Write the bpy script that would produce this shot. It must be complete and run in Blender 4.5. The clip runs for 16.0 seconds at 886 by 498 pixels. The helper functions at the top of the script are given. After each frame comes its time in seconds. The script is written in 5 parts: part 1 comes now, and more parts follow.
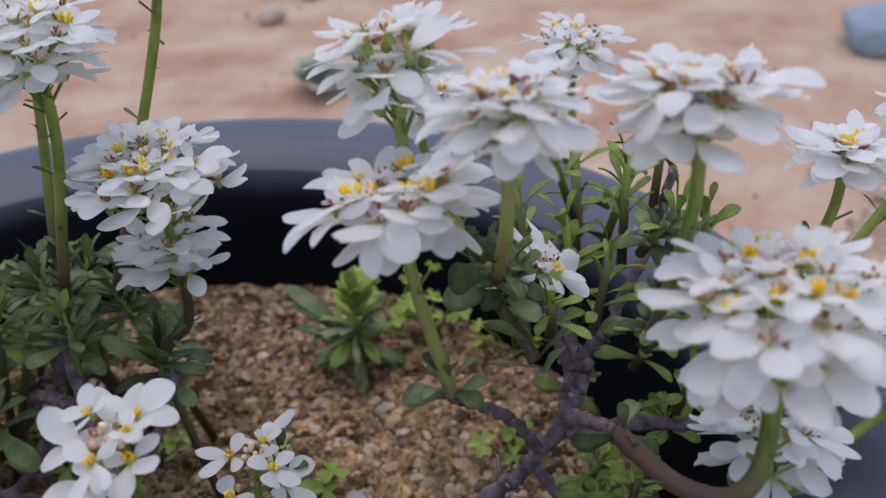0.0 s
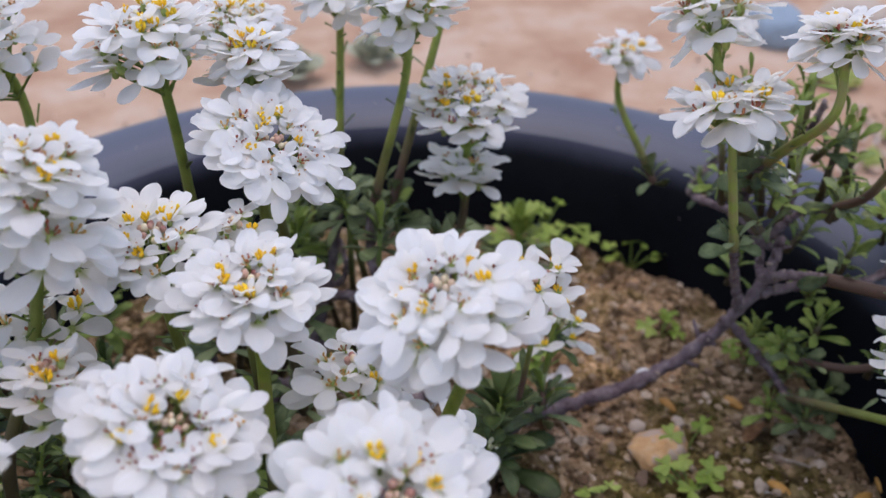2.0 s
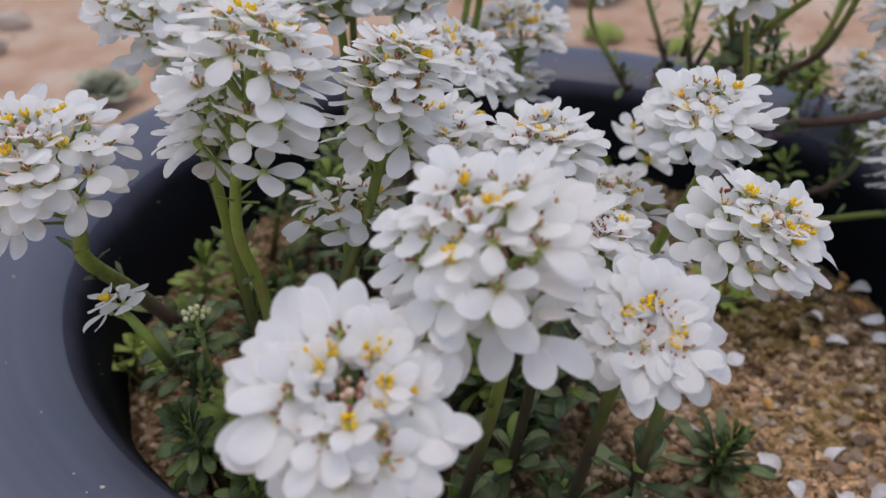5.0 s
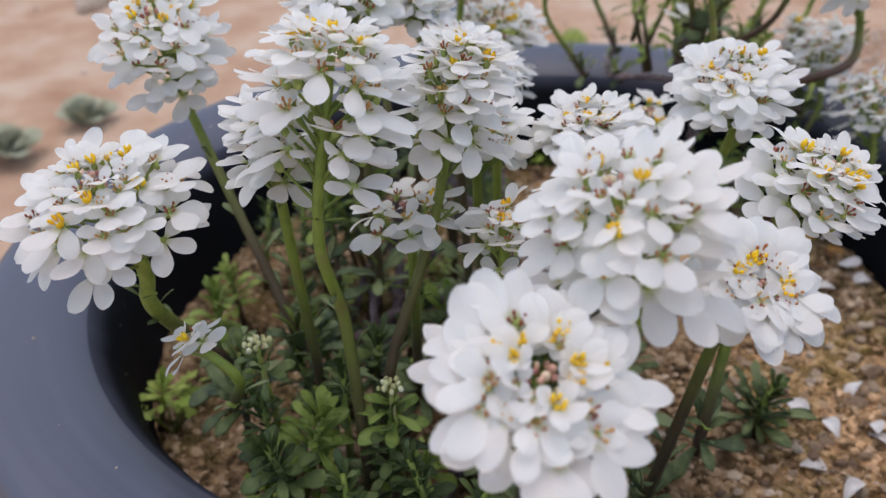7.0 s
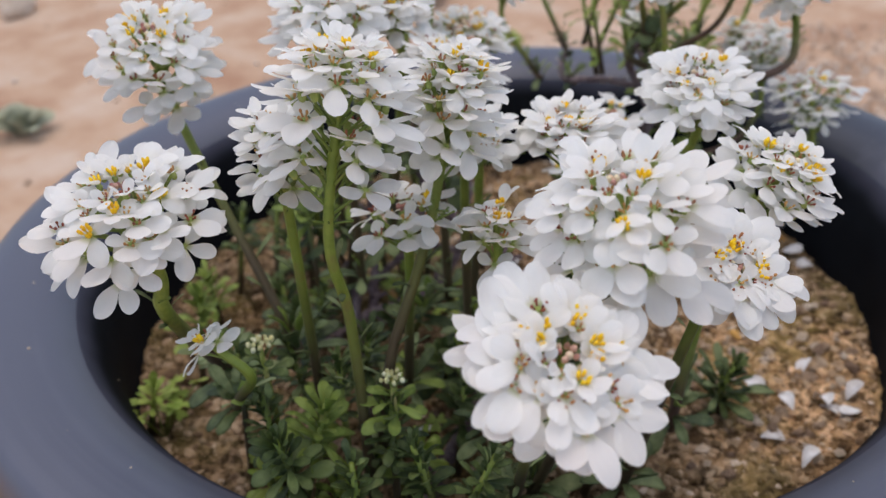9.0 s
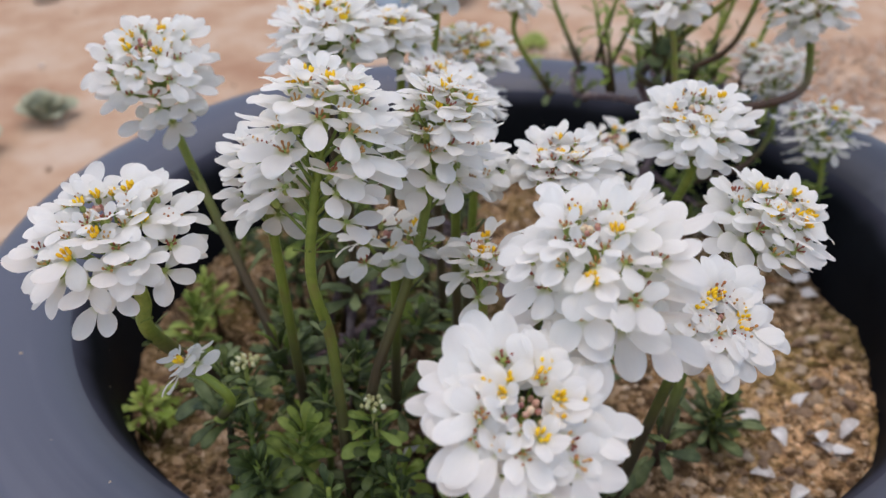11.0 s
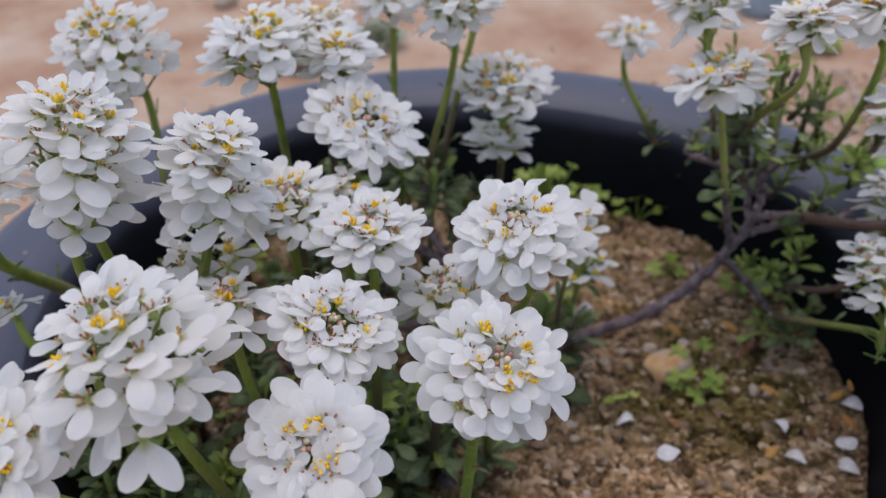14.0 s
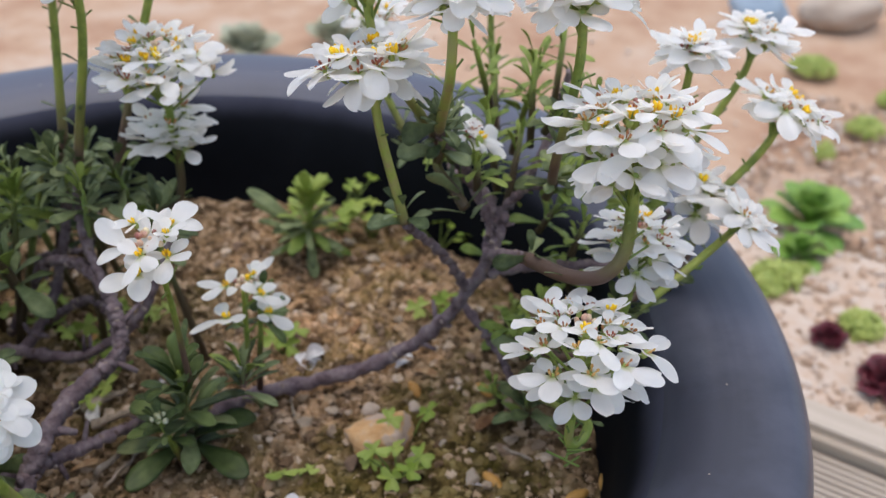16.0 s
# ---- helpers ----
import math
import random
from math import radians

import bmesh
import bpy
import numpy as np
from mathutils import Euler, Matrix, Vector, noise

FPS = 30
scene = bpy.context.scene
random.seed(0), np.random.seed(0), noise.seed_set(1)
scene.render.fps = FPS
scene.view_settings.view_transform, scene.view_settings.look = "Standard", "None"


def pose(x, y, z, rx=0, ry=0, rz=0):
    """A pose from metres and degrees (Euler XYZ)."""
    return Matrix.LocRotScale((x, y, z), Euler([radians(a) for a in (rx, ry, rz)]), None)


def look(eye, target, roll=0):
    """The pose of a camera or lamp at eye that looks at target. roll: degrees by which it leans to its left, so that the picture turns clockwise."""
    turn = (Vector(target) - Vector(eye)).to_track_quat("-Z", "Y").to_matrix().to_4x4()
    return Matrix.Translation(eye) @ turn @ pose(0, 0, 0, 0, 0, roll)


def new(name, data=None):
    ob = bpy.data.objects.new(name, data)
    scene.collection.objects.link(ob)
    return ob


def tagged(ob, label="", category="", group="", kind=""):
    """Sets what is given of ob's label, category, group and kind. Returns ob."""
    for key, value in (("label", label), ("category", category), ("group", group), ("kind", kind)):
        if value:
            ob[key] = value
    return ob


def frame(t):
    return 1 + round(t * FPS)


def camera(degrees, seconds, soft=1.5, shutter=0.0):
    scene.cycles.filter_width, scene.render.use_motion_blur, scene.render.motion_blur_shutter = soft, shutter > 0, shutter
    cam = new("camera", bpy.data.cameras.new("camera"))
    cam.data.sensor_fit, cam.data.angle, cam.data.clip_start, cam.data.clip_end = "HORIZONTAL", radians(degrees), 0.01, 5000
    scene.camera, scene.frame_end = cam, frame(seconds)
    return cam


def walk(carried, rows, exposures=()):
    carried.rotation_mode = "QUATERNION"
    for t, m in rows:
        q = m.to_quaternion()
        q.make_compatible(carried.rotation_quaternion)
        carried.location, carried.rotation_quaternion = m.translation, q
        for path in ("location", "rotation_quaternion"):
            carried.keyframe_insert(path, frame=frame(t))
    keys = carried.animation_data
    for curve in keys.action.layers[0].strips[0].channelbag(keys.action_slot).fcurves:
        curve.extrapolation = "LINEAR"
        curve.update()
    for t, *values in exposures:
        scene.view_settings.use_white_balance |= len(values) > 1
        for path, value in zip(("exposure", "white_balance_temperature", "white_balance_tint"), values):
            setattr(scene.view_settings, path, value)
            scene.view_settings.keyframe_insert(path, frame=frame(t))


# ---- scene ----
cam = camera(53.7, 16.0, soft=1.4)
cam.data.dof.use_dof = True
cam.data.dof.focus_distance = 0.230
cam.data.dof.aperture_fstop = 14.0
METRES, EYE, TILT, LEAN, TURN = 0.8, 0.4266, -32.88, 2.32, 0.0
ROWS = [
    (0.0, 0.0, 0.0, 0.0, 0.0, 0.0, -0.0),
    (0.5, -0.0258, -0.0254, -0.0072, -1.26, -0.06, -0.0),
    (1.0, -0.0687, -0.0505, -0.0252, -3.3, 0.24, 0.27),
    (1.5, -0.1172, -0.0724, -0.0305, -5.59, 0.14, 0.84),
    (2.0, -0.174, -0.086, -0.0386, -8.87, 0.01, 1.87),
    (2.5, -0.2188, -0.0938, -0.0431, -12.27, -0.08, 3.44),
    (3.0, -0.2606, -0.0996, -0.0545, -14.5, 0.0, 5.04),
    (3.5, -0.2974, -0.1082, -0.0571, -16.55, 0.25, 7.06),
    (4.0, -0.3249, -0.1106, -0.0651, -19.83, -0.22, 8.92),
    (6.5, -0.4094, -0.0852, -0.0653, -31.16, -2.33, 19.35),
    (7.0, -0.423, -0.0789, -0.0584, -32.82, -2.55, 20.82),
    (7.5, -0.4384, -0.0777, -0.0554, -34.53, -2.99, 21.67),
    (8.0, -0.4441, -0.0782, -0.0456, -35.88, -3.76, 22.12),
    (8.5, -0.4491, -0.0808, -0.0468, -36.78, -4.08, 22.31),
    (9.0, -0.454, -0.084, -0.0491, -37.69, -4.32, 22.36),
    (9.5, -0.4559, -0.087, -0.0437, -38.25, -4.63, 22.23),
    (12.0, -0.3892, -0.108, -0.0429, -29.51, -3.05, 15.41),
    (12.5, -0.3496, -0.1284, -0.0337, -23.16, -2.11, 12.2),
    (13.0, -0.3012, -0.1377, -0.0414, -16.79, -1.51, 7.76),
    (13.5, -0.2603, -0.1491, -0.0392, -11.51, -1.46, 5.58),
    (14.0, -0.2159, -0.1674, -0.0491, -9.28, -1.44, 4.15),
    (14.5, -0.1638, -0.1677, -0.055, -7.89, -1.42, 2.81),
    (15.0, -0.1014, -0.1603, -0.0644, -6.97, -1.23, 2.15),
    (15.5, -0.0479, -0.121, -0.0541, -6.25, -0.89, 1.22),
    (16.0, -0.0169, -0.0852, -0.05, -5.78, -0.57, -0.01),
]
walk(cam, [(t, pose(0, 0, EYE, TILT, LEAN, TURN) @ pose(METRES * x, METRES * y, METRES * z, 90 + pitch, roll, yaw)) for t, x, y, z, yaw, pitch, roll in ROWS], exposures=[(0.0, 0.34, 6450, 11), (1.5, 0.58, 6500, 13), (3.0, 0.30, 6550, 14), (4.0, 0.16, 6750, 13), (7.0, 0.49, 6900, 9), (9.5, 0.51, 7100, 9), (12.5, 0.46, 6950, 10), (14.0, 0.27, 6700, 11), (15.5, 0.73, 6850, 8), (16.0, 0.78, 6900, 7)])

# ---- light: a bright, even sky, no hard shadows ----
world = bpy.data.worlds.new("sky")
scene.world = world
world.use_nodes = True
wn = world.node_tree.nodes
sky = wn.new("ShaderNodeTexSky")
sky.sky_type = "NISHITA"
sky.sun_disc = False
sky.sun_elevation = radians(86)
sky.sun_rotation = radians(328)
sky.air_density = 1.0
sky.dust_density = 2.0
sky.ozone_density = 1.0
world.node_tree.links.new(sky.outputs[0], wn["Background"].inputs[0])
wn["Background"].inputs[1].default_value = 0.150
sun_data = bpy.data.lights.new("sun", "SUN")
sun_data.energy = 0.85
sun_data.angle = radians(95)
sun_data.color = (1.0, 0.97, 0.95)
sun = new("sun", sun_data)
sun.matrix_world = look((-0.05, 0.08, 1.5), (0, 0, 0))


# ---- materials ----
def material(name, colours, scale=40.0, rough=0.6, bump=0.2, bump_scale=None, spec=0.4, detail=6.0, translucent=0.0,
             random_object=0.0, random_island=0.0, coords="Object", metal=0.0, stretch=None):
    """A surface with a noise-driven colour ramp, fine relief and optional light passing through."""
    m = bpy.data.materials.new(name)
    m.use_nodes = True
    nt = m.node_tree
    n, l = nt.nodes, nt.links
    bsdf = n["Principled BSDF"]
    tc = n.new("ShaderNodeTexCoord")
    src = tc.outputs[coords]
    if stretch:
        mp = n.new("ShaderNodeMapping")
        mp.inputs["Scale"].default_value = stretch
        l.new(src, mp.inputs[0])
        src = mp.outputs[0]
    nz = n.new("ShaderNodeTexNoise")
    nz.inputs["Scale"].default_value = scale
    nz.inputs["Detail"].default_value = detail
    nz.inputs["Roughness"].default_value = 0.62
    l.new(src, nz.inputs["Vector"])
    ramp = n.new("ShaderNodeValToRGB")
    el = ramp.color_ramp.elements
    while len(el) < len(colours):
        el.new(0.5)
    for k, (p, c) in enumerate(colours):
        el[k].position, el[k].color = p, (*c, 1)
    fac = nz.outputs["Fac"]
    if random_object or random_island:
        if random_object:
            rnd = n.new("ShaderNodeObjectInfo").outputs["Random"]
        else:
            rnd = n.new("ShaderNodeNewGeometry").outputs["Random Per Island"]
        ma = n.new("ShaderNodeMath")
        ma.operation = "MULTIPLY_ADD"
        l.new(rnd, ma.inputs[0])
        k = random_object or random_island
        ma.inputs[1].default_value, ma.inputs[2].default_value = k, -k / 2
        ad = n.new("ShaderNodeMath")
        l.new(ma.outputs[0], ad.inputs[0])
        l.new(fac, ad.inputs[1])
        fac = ad.outputs[0]
    l.new(fac, ramp.inputs[0])
    l.new(ramp.outputs[0], bsdf.inputs["Base Color"])
    bsdf.inputs["Roughness"].default_value = rough
    bsdf.inputs["Specular IOR Level"].default_value = spec
    bsdf.inputs["Metallic"].default_value = metal
    if bump:
        nb = n.new("ShaderNodeTexNoise")
        nb.inputs["Scale"].default_value = bump_scale or scale * 6
        nb.inputs["Detail"].default_value = 5
        l.new(src, nb.inputs["Vector"])
        bp = n.new("ShaderNodeBump")
        bp.inputs["Strength"].default_value = bump
        bp.inputs["Distance"].default_value = 0.0006
        l.new(nb.outputs["Fac"], bp.inputs["Height"])
        l.new(bp.outputs[0], bsdf.inputs["Normal"])
    if translucent:
        tr = n.new("ShaderNodeBsdfTranslucent")
        l.new(ramp.outputs[0], tr.inputs["Color"])
        mix = n.new("ShaderNodeMixShader")
        mix.inputs[0].default_value = translucent
        l.new(bsdf.outputs[0], mix.inputs[1])
        l.new(tr.outputs[0], mix.inputs[2])
        l.new(mix.outputs[0], n["Material Output"].inputs["Surface"])
    return m


def petal_material():
    """White petals: faint veins along the blade and a greenish claw."""
    m = material("petal", [(0.3, (0.940, 0.935, 0.950)), (0.7, (0.972, 0.968, 0.980))], scale=160, rough=0.55, bump=0.12,
                 bump_scale=900, spec=0.25, translucent=0.52, random_object=0.25)
    nt = m.node_tree
    n, l = nt.nodes, nt.links
    bsdf = n["Principled BSDF"]
    old = bsdf.inputs["Base Color"].links[0].from_socket
    uv = n.new("ShaderNodeUVMap")
    uv.uv_map = "UVMap"
    sep = n.new("ShaderNodeSeparateXYZ")
    l.new(uv.outputs[0], sep.inputs[0])
    ramp = n.new("ShaderNodeValToRGB")
    ramp.color_ramp.elements[0].position, ramp.color_ramp.elements[0].color = 0.04, (0.62, 0.66, 0.36, 1)
    ramp.color_ramp.elements[1].position, ramp.color_ramp.elements[1].color = 0.24, (1, 1, 1, 1)
    l.new(sep.outputs[0], ramp.inputs[0])
    mul = n.new("ShaderNodeMixRGB")
    mul.blend_type = "MULTIPLY"
    mul.inputs[0].default_value = 1
    l.new(old, mul.inputs[1])
    l.new(ramp.outputs[0], mul.inputs[2])
    mp = n.new("ShaderNodeMapping")
    mp.inputs["Scale"].default_value = (2.2, 26, 1)
    l.new(uv.outputs[0], mp.inputs[0])
    vein = n.new("ShaderNodeTexNoise")
    vein.inputs["Scale"].default_value, vein.inputs["Detail"].default_value = 1.0, 3
    l.new(mp.outputs[0], vein.inputs["Vector"])
    shade = n.new("ShaderNodeValToRGB")
    shade.color_ramp.elements[0].position, shade.color_ramp.elements[0].color = 0.3, (0.965, 0.965, 0.97, 1)
    shade.color_ramp.elements[1].position, shade.color_ramp.elements[1].color = 0.65, (1, 1, 1, 1)
    l.new(vein.outputs["Fac"], shade.inputs[0])
    mul2 = n.new("ShaderNodeMixRGB")
    mul2.blend_type = "MULTIPLY"
    mul2.inputs[0].default_value = 1
    l.new(mul.outputs[0], mul2.inputs[1])
    l.new(shade.outputs[0], mul2.inputs[2])
    l.new(mul2.outputs[0], bsdf.inputs["Base Color"])
    for nd in n:
        if nd.type == "BUMP":
            l.new(vein.outputs["Fac"], nd.inputs["Height"])
            nd.inputs["Strength"].default_value = 0.35
            nd.inputs["Distance"].default_value = 0.0004
        if nd.type == "BSDF_TRANSLUCENT":
            thin = n.new("ShaderNodeMixRGB")
            thin.blend_type = "MULTIPLY"
            thin.inputs[0].default_value = 1
            thin.inputs[2].default_value = (1.0, 0.98, 0.90, 1)
            l.new(mul2.outputs[0], thin.inputs[1])
            l.new(thin.outputs[0], nd.inputs["Color"])
    return m


PETAL = petal_material()
ANTHER = material("anther", [(0.3, (0.90, 0.50, 0.010)), (0.7, (0.98, 0.68, 0.03))], 400, 0.6, 0.3, random_object=0.3)
OLD_ANTHER = material("old_anther", [(0.25, (0.32, 0.085, 0.055)), (0.5, (0.50, 0.22, 0.085)), (0.8, (0.70, 0.42, 0.14))], 700, 0.7, 0.3, random_object=0.7)
SEPAL = material("sepal", [(0.3, (0.20, 0.27, 0.05)), (0.7, (0.40, 0.45, 0.14))], 300, 0.6, 0.2)
BUD = material("bud", [(0.15, (0.34, 0.12, 0.11)), (0.42, (0.62, 0.38, 0.28)), (0.8, (0.82, 0.74, 0.50))], 200, 0.6, 0.2, random_object=0.6)
PALE_BUD = material("pale_bud", [(0.15, (0.42, 0.38, 0.17)), (0.45, (0.60, 0.58, 0.30)), (0.8, (0.78, 0.76, 0.55))], 200, 0.6, 0.2, random_object=0.6)
STEM = material("green_stem", [(0.3, (0.115, 0.165, 0.026)), (0.6, (0.22, 0.285, 0.048)), (0.85, (0.22, 0.165, 0.065))], 90, 0.5, 0.25, 500, random_object=0.25)

GREEN_STEM = material("fresh_stem", [(0.3, (0.15, 0.20, 0.032)), (0.55, (0.28, 0.33, 0.062)), (0.75, (0.31, 0.26, 0.10))], 150, 0.5, 0.25, 500, random_object=0.25)

def woody_foot(m, colour, low=0.62, high=1.0):
    """Older, brown bark on the lower part of a green stem."""
    n, l = m.node_tree.nodes, m.node_tree.links
    bsdf = n["Principled BSDF"]
    old = bsdf.inputs["Base Color"].links[0].from_socket
    tc = n.new("ShaderNodeTexCoord")
    sep = n.new("ShaderNodeSeparateXYZ")
    l.new(tc.outputs["Generated"], sep.inputs[0])
    info = n.new("ShaderNodeObjectInfo")
    ad = n.new("ShaderNodeMath")
    ad.operation = "MULTIPLY_ADD"
    l.new(info.outputs["Random"], ad.inputs[0])
    ad.inputs[1].default_value = 0.4
    l.new(sep.outputs[2], ad.inputs[2])
    rg = n.new("ShaderNodeMapRange")
    rg.inputs["From Min"].default_value, rg.inputs["From Max"].default_value = low, high
    rg.inputs["To Min"].default_value, rg.inputs["To Max"].default_value = 1.0, 0.0
    l.new(ad.outputs[0], rg.inputs["Value"])
    mix = n.new("ShaderNodeMixRGB")
    mix.inputs[2].default_value = (*colour, 1)
    l.new(rg.outputs[0], mix.inputs[0])
    l.new(old, mix.inputs[1])
    l.new(mix.outputs[0], bsdf.inputs["Base Color"])


woody_foot(STEM, (0.085, 0.060, 0.032))
woody_foot(GREEN_STEM, (0.13, 0.075, 0.055), 0.30, 0.62)
PEDICEL = material("pedicel_green", [(0.3, (0.12, 0.18, 0.03)), (0.7, (0.24, 0.30, 0.07))], 200, 0.55, 0.2, random_object=0.2)
LEAF = material("leaf", [(0.2, (0.048, 0.068, 0.026)), (0.5, (0.125, 0.158, 0.064)), (0.8, (0.265, 0.305, 0.140))], 120, 0.52, 0.3, 700, 0.3, translucent=0.15, random_object=0.5)
DARK_LEAF = material("dark_leaf", [(0.2, (0.024, 0.040, 0.011)), (0.5, (0.068, 0.098, 0.027)), (0.8, (0.160, 0.205, 0.066))], 120, 0.45, 0.3, 700, 0.35, translucent=0.12, random_object=0.5)
FRESH = material("fresh_leaf", [(0.3, (0.15, 0.22, 0.034)), (0.7, (0.31, 0.385, 0.085))], 120, 0.5, 0.2, 600, translucent=0.25, random_object=0.4)
BRIGHT_LEAF = material("bright_leaf", [(0.3, (0.24, 0.34, 0.05)), (0.7, (0.44, 0.52, 0.13))], 120, 0.5, 0.2, 600, translucent=0.3, random_object=0.4)
BARK = material("bark", [(0.26, (0.050, 0.032, 0.036)), (0.44, (0.150, 0.106, 0.116)), (0.6, (0.235, 0.180, 0.188)), (0.8, (0.44, 0.36, 0.32))], 210, 0.8, 1.0, 700, 0.2, detail=11)
SCAR = material("leaf_scar", [(0.3, (0.12, 0.08, 0.075)), (0.7, (0.36, 0.28, 0.24))], 300, 0.85, 0.8, 900, 0.15, random_object=0.6)
SOIL = material("soil", [(0.34, (0.022, 0.014, 0.009)), (0.46, (0.17, 0.108, 0.058)), (0.58, (0.34, 0.225, 0.132)), (0.75, (0.56, 0.41, 0.28))], 110, 0.95, 1.0, 420, 0.08, detail=12)


def mossy(m, colour, scale, low, high, amount):
    """Patches of another colour over a material's base colour."""
    n, l = m.node_tree.nodes, m.node_tree.links
    bsdf = n["Principled BSDF"]
    old = bsdf.inputs["Base Color"].links[0].from_socket
    tc = n.new("ShaderNodeTexCoord")
    nz = n.new("ShaderNodeTexNoise")
    nz.inputs["Scale"].default_value, nz.inputs["Detail"].default_value = scale, 8
    l.new(tc.outputs["Object"], nz.inputs["Vector"])
    rg = n.new("ShaderNodeMapRange")
    rg.inputs["From Min"].default_value, rg.inputs["From Max"].default_value, rg.inputs["To Max"].default_value = low, high, amount
    l.new(nz.outputs["Fac"], rg.inputs["Value"])
    mix = n.new("ShaderNodeMixRGB")
    mix.inputs[2].default_value = (*colour, 1)
    l.new(rg.outputs[0], mix.inputs[0])
    l.new(old, mix.inputs[1])
    l.new(mix.outputs[0], bsdf.inputs["Base Color"])


mossy(SOIL, (0.14, 0.125, 0.032), 26, 0.50, 0.62, 0.35)


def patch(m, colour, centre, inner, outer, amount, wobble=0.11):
    """An irregular tinted patch round a spot: drier, damper or darker soil, rim shade, dry earth."""
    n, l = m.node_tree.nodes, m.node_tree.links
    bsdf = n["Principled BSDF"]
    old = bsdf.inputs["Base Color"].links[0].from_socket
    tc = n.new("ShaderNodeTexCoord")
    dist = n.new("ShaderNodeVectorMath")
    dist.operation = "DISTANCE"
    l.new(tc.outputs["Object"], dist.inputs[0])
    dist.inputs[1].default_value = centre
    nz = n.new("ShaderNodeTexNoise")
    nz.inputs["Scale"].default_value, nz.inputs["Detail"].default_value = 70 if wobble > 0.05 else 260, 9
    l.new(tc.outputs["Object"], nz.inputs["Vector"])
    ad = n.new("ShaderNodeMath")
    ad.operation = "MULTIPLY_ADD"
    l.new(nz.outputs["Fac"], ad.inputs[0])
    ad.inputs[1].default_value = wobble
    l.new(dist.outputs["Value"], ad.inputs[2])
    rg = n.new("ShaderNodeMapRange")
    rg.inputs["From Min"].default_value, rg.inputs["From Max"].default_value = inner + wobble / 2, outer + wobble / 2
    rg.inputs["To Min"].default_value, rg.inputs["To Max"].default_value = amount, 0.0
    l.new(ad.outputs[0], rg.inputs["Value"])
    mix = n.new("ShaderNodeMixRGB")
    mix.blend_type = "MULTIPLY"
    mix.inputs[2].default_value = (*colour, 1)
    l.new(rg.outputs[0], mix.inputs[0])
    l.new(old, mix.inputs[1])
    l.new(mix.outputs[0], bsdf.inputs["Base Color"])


GRIT = material("grit", [(0.15, (0.14, 0.085, 0.05)), (0.4, (0.36, 0.24, 0.15)), (0.7, (0.48, 0.34, 0.22)), (1.0, (0.66, 0.54, 0.44))], 160, 0.88, 0.8, 900, 0.15, random_island=0.75)
CRUMB = material("soil_crumb", [(0.2, (0.055, 0.035, 0.019)), (0.42, (0.22, 0.145, 0.082)), (0.62, (0.40, 0.275, 0.175)), (0.9, (0.58, 0.44, 0.32))], 70, 0.97, 1.0, 1500, 0.05, detail=10, random_island=0.5)
CHIP = material("stone_chip", [(0.15, (0.22, 0.14, 0.10)), (0.45, (0.42, 0.29, 0.20)), (0.7, (0.55, 0.43, 0.32)), (0.95, (0.70, 0.61, 0.53))], 220, 0.85, 0.8, 900, 0.2, detail=8, random_object=0.7)
mossy(CRUMB, (0.13, 0.105, 0.028), 26, 0.48, 0.60, 0.45)
mossy(CRUMB, (0.045, 0.026, 0.014), 85, 0.54, 0.62, 0.75)
mossy(SOIL, (0.030, 0.018, 0.010), 85, 0.54, 0.62, 0.8)
for m in (SOIL, CRUMB):
    patch(m, (1.45, 1.36, 1.30), (-0.030, 0.270, 0.19), 0.030, 0.075, 1.0)
    patch(m, (1.35, 1.26, 1.22), (-0.045, 0.195, 0.19), 0.020, 0.055, 1.0)
    patch(m, (1.7, 1.6, 1.5), (-0.055, 0.045, 0.19), 0.040, 0.080, 1.0)
    # soil darkened among the rear left stems
    patch(m, (0.80, 0.78, 0.70), (-0.190, 0.245, 0.19), 0.030, 0.070, 1.0)
    patch(m, (0.62, 0.66, 0.42), (0.005, 0.135, 0.19), 0.020, 0.050, 1.0)
PLASTIC = material("black_plastic", [(0.3, (0.006, 0.0065, 0.008)), (0.7, (0.011, 0.012, 0.015))], 14, 0.30, 0.06, 900, 0.3)
RIM_SHEEN = material("sky_sheen_plastic", [(0.3, (0.006, 0.0065, 0.008)), (0.7, (0.011, 0.012, 0.015))], 14, 0.38, 0.07, 900, 0.35)


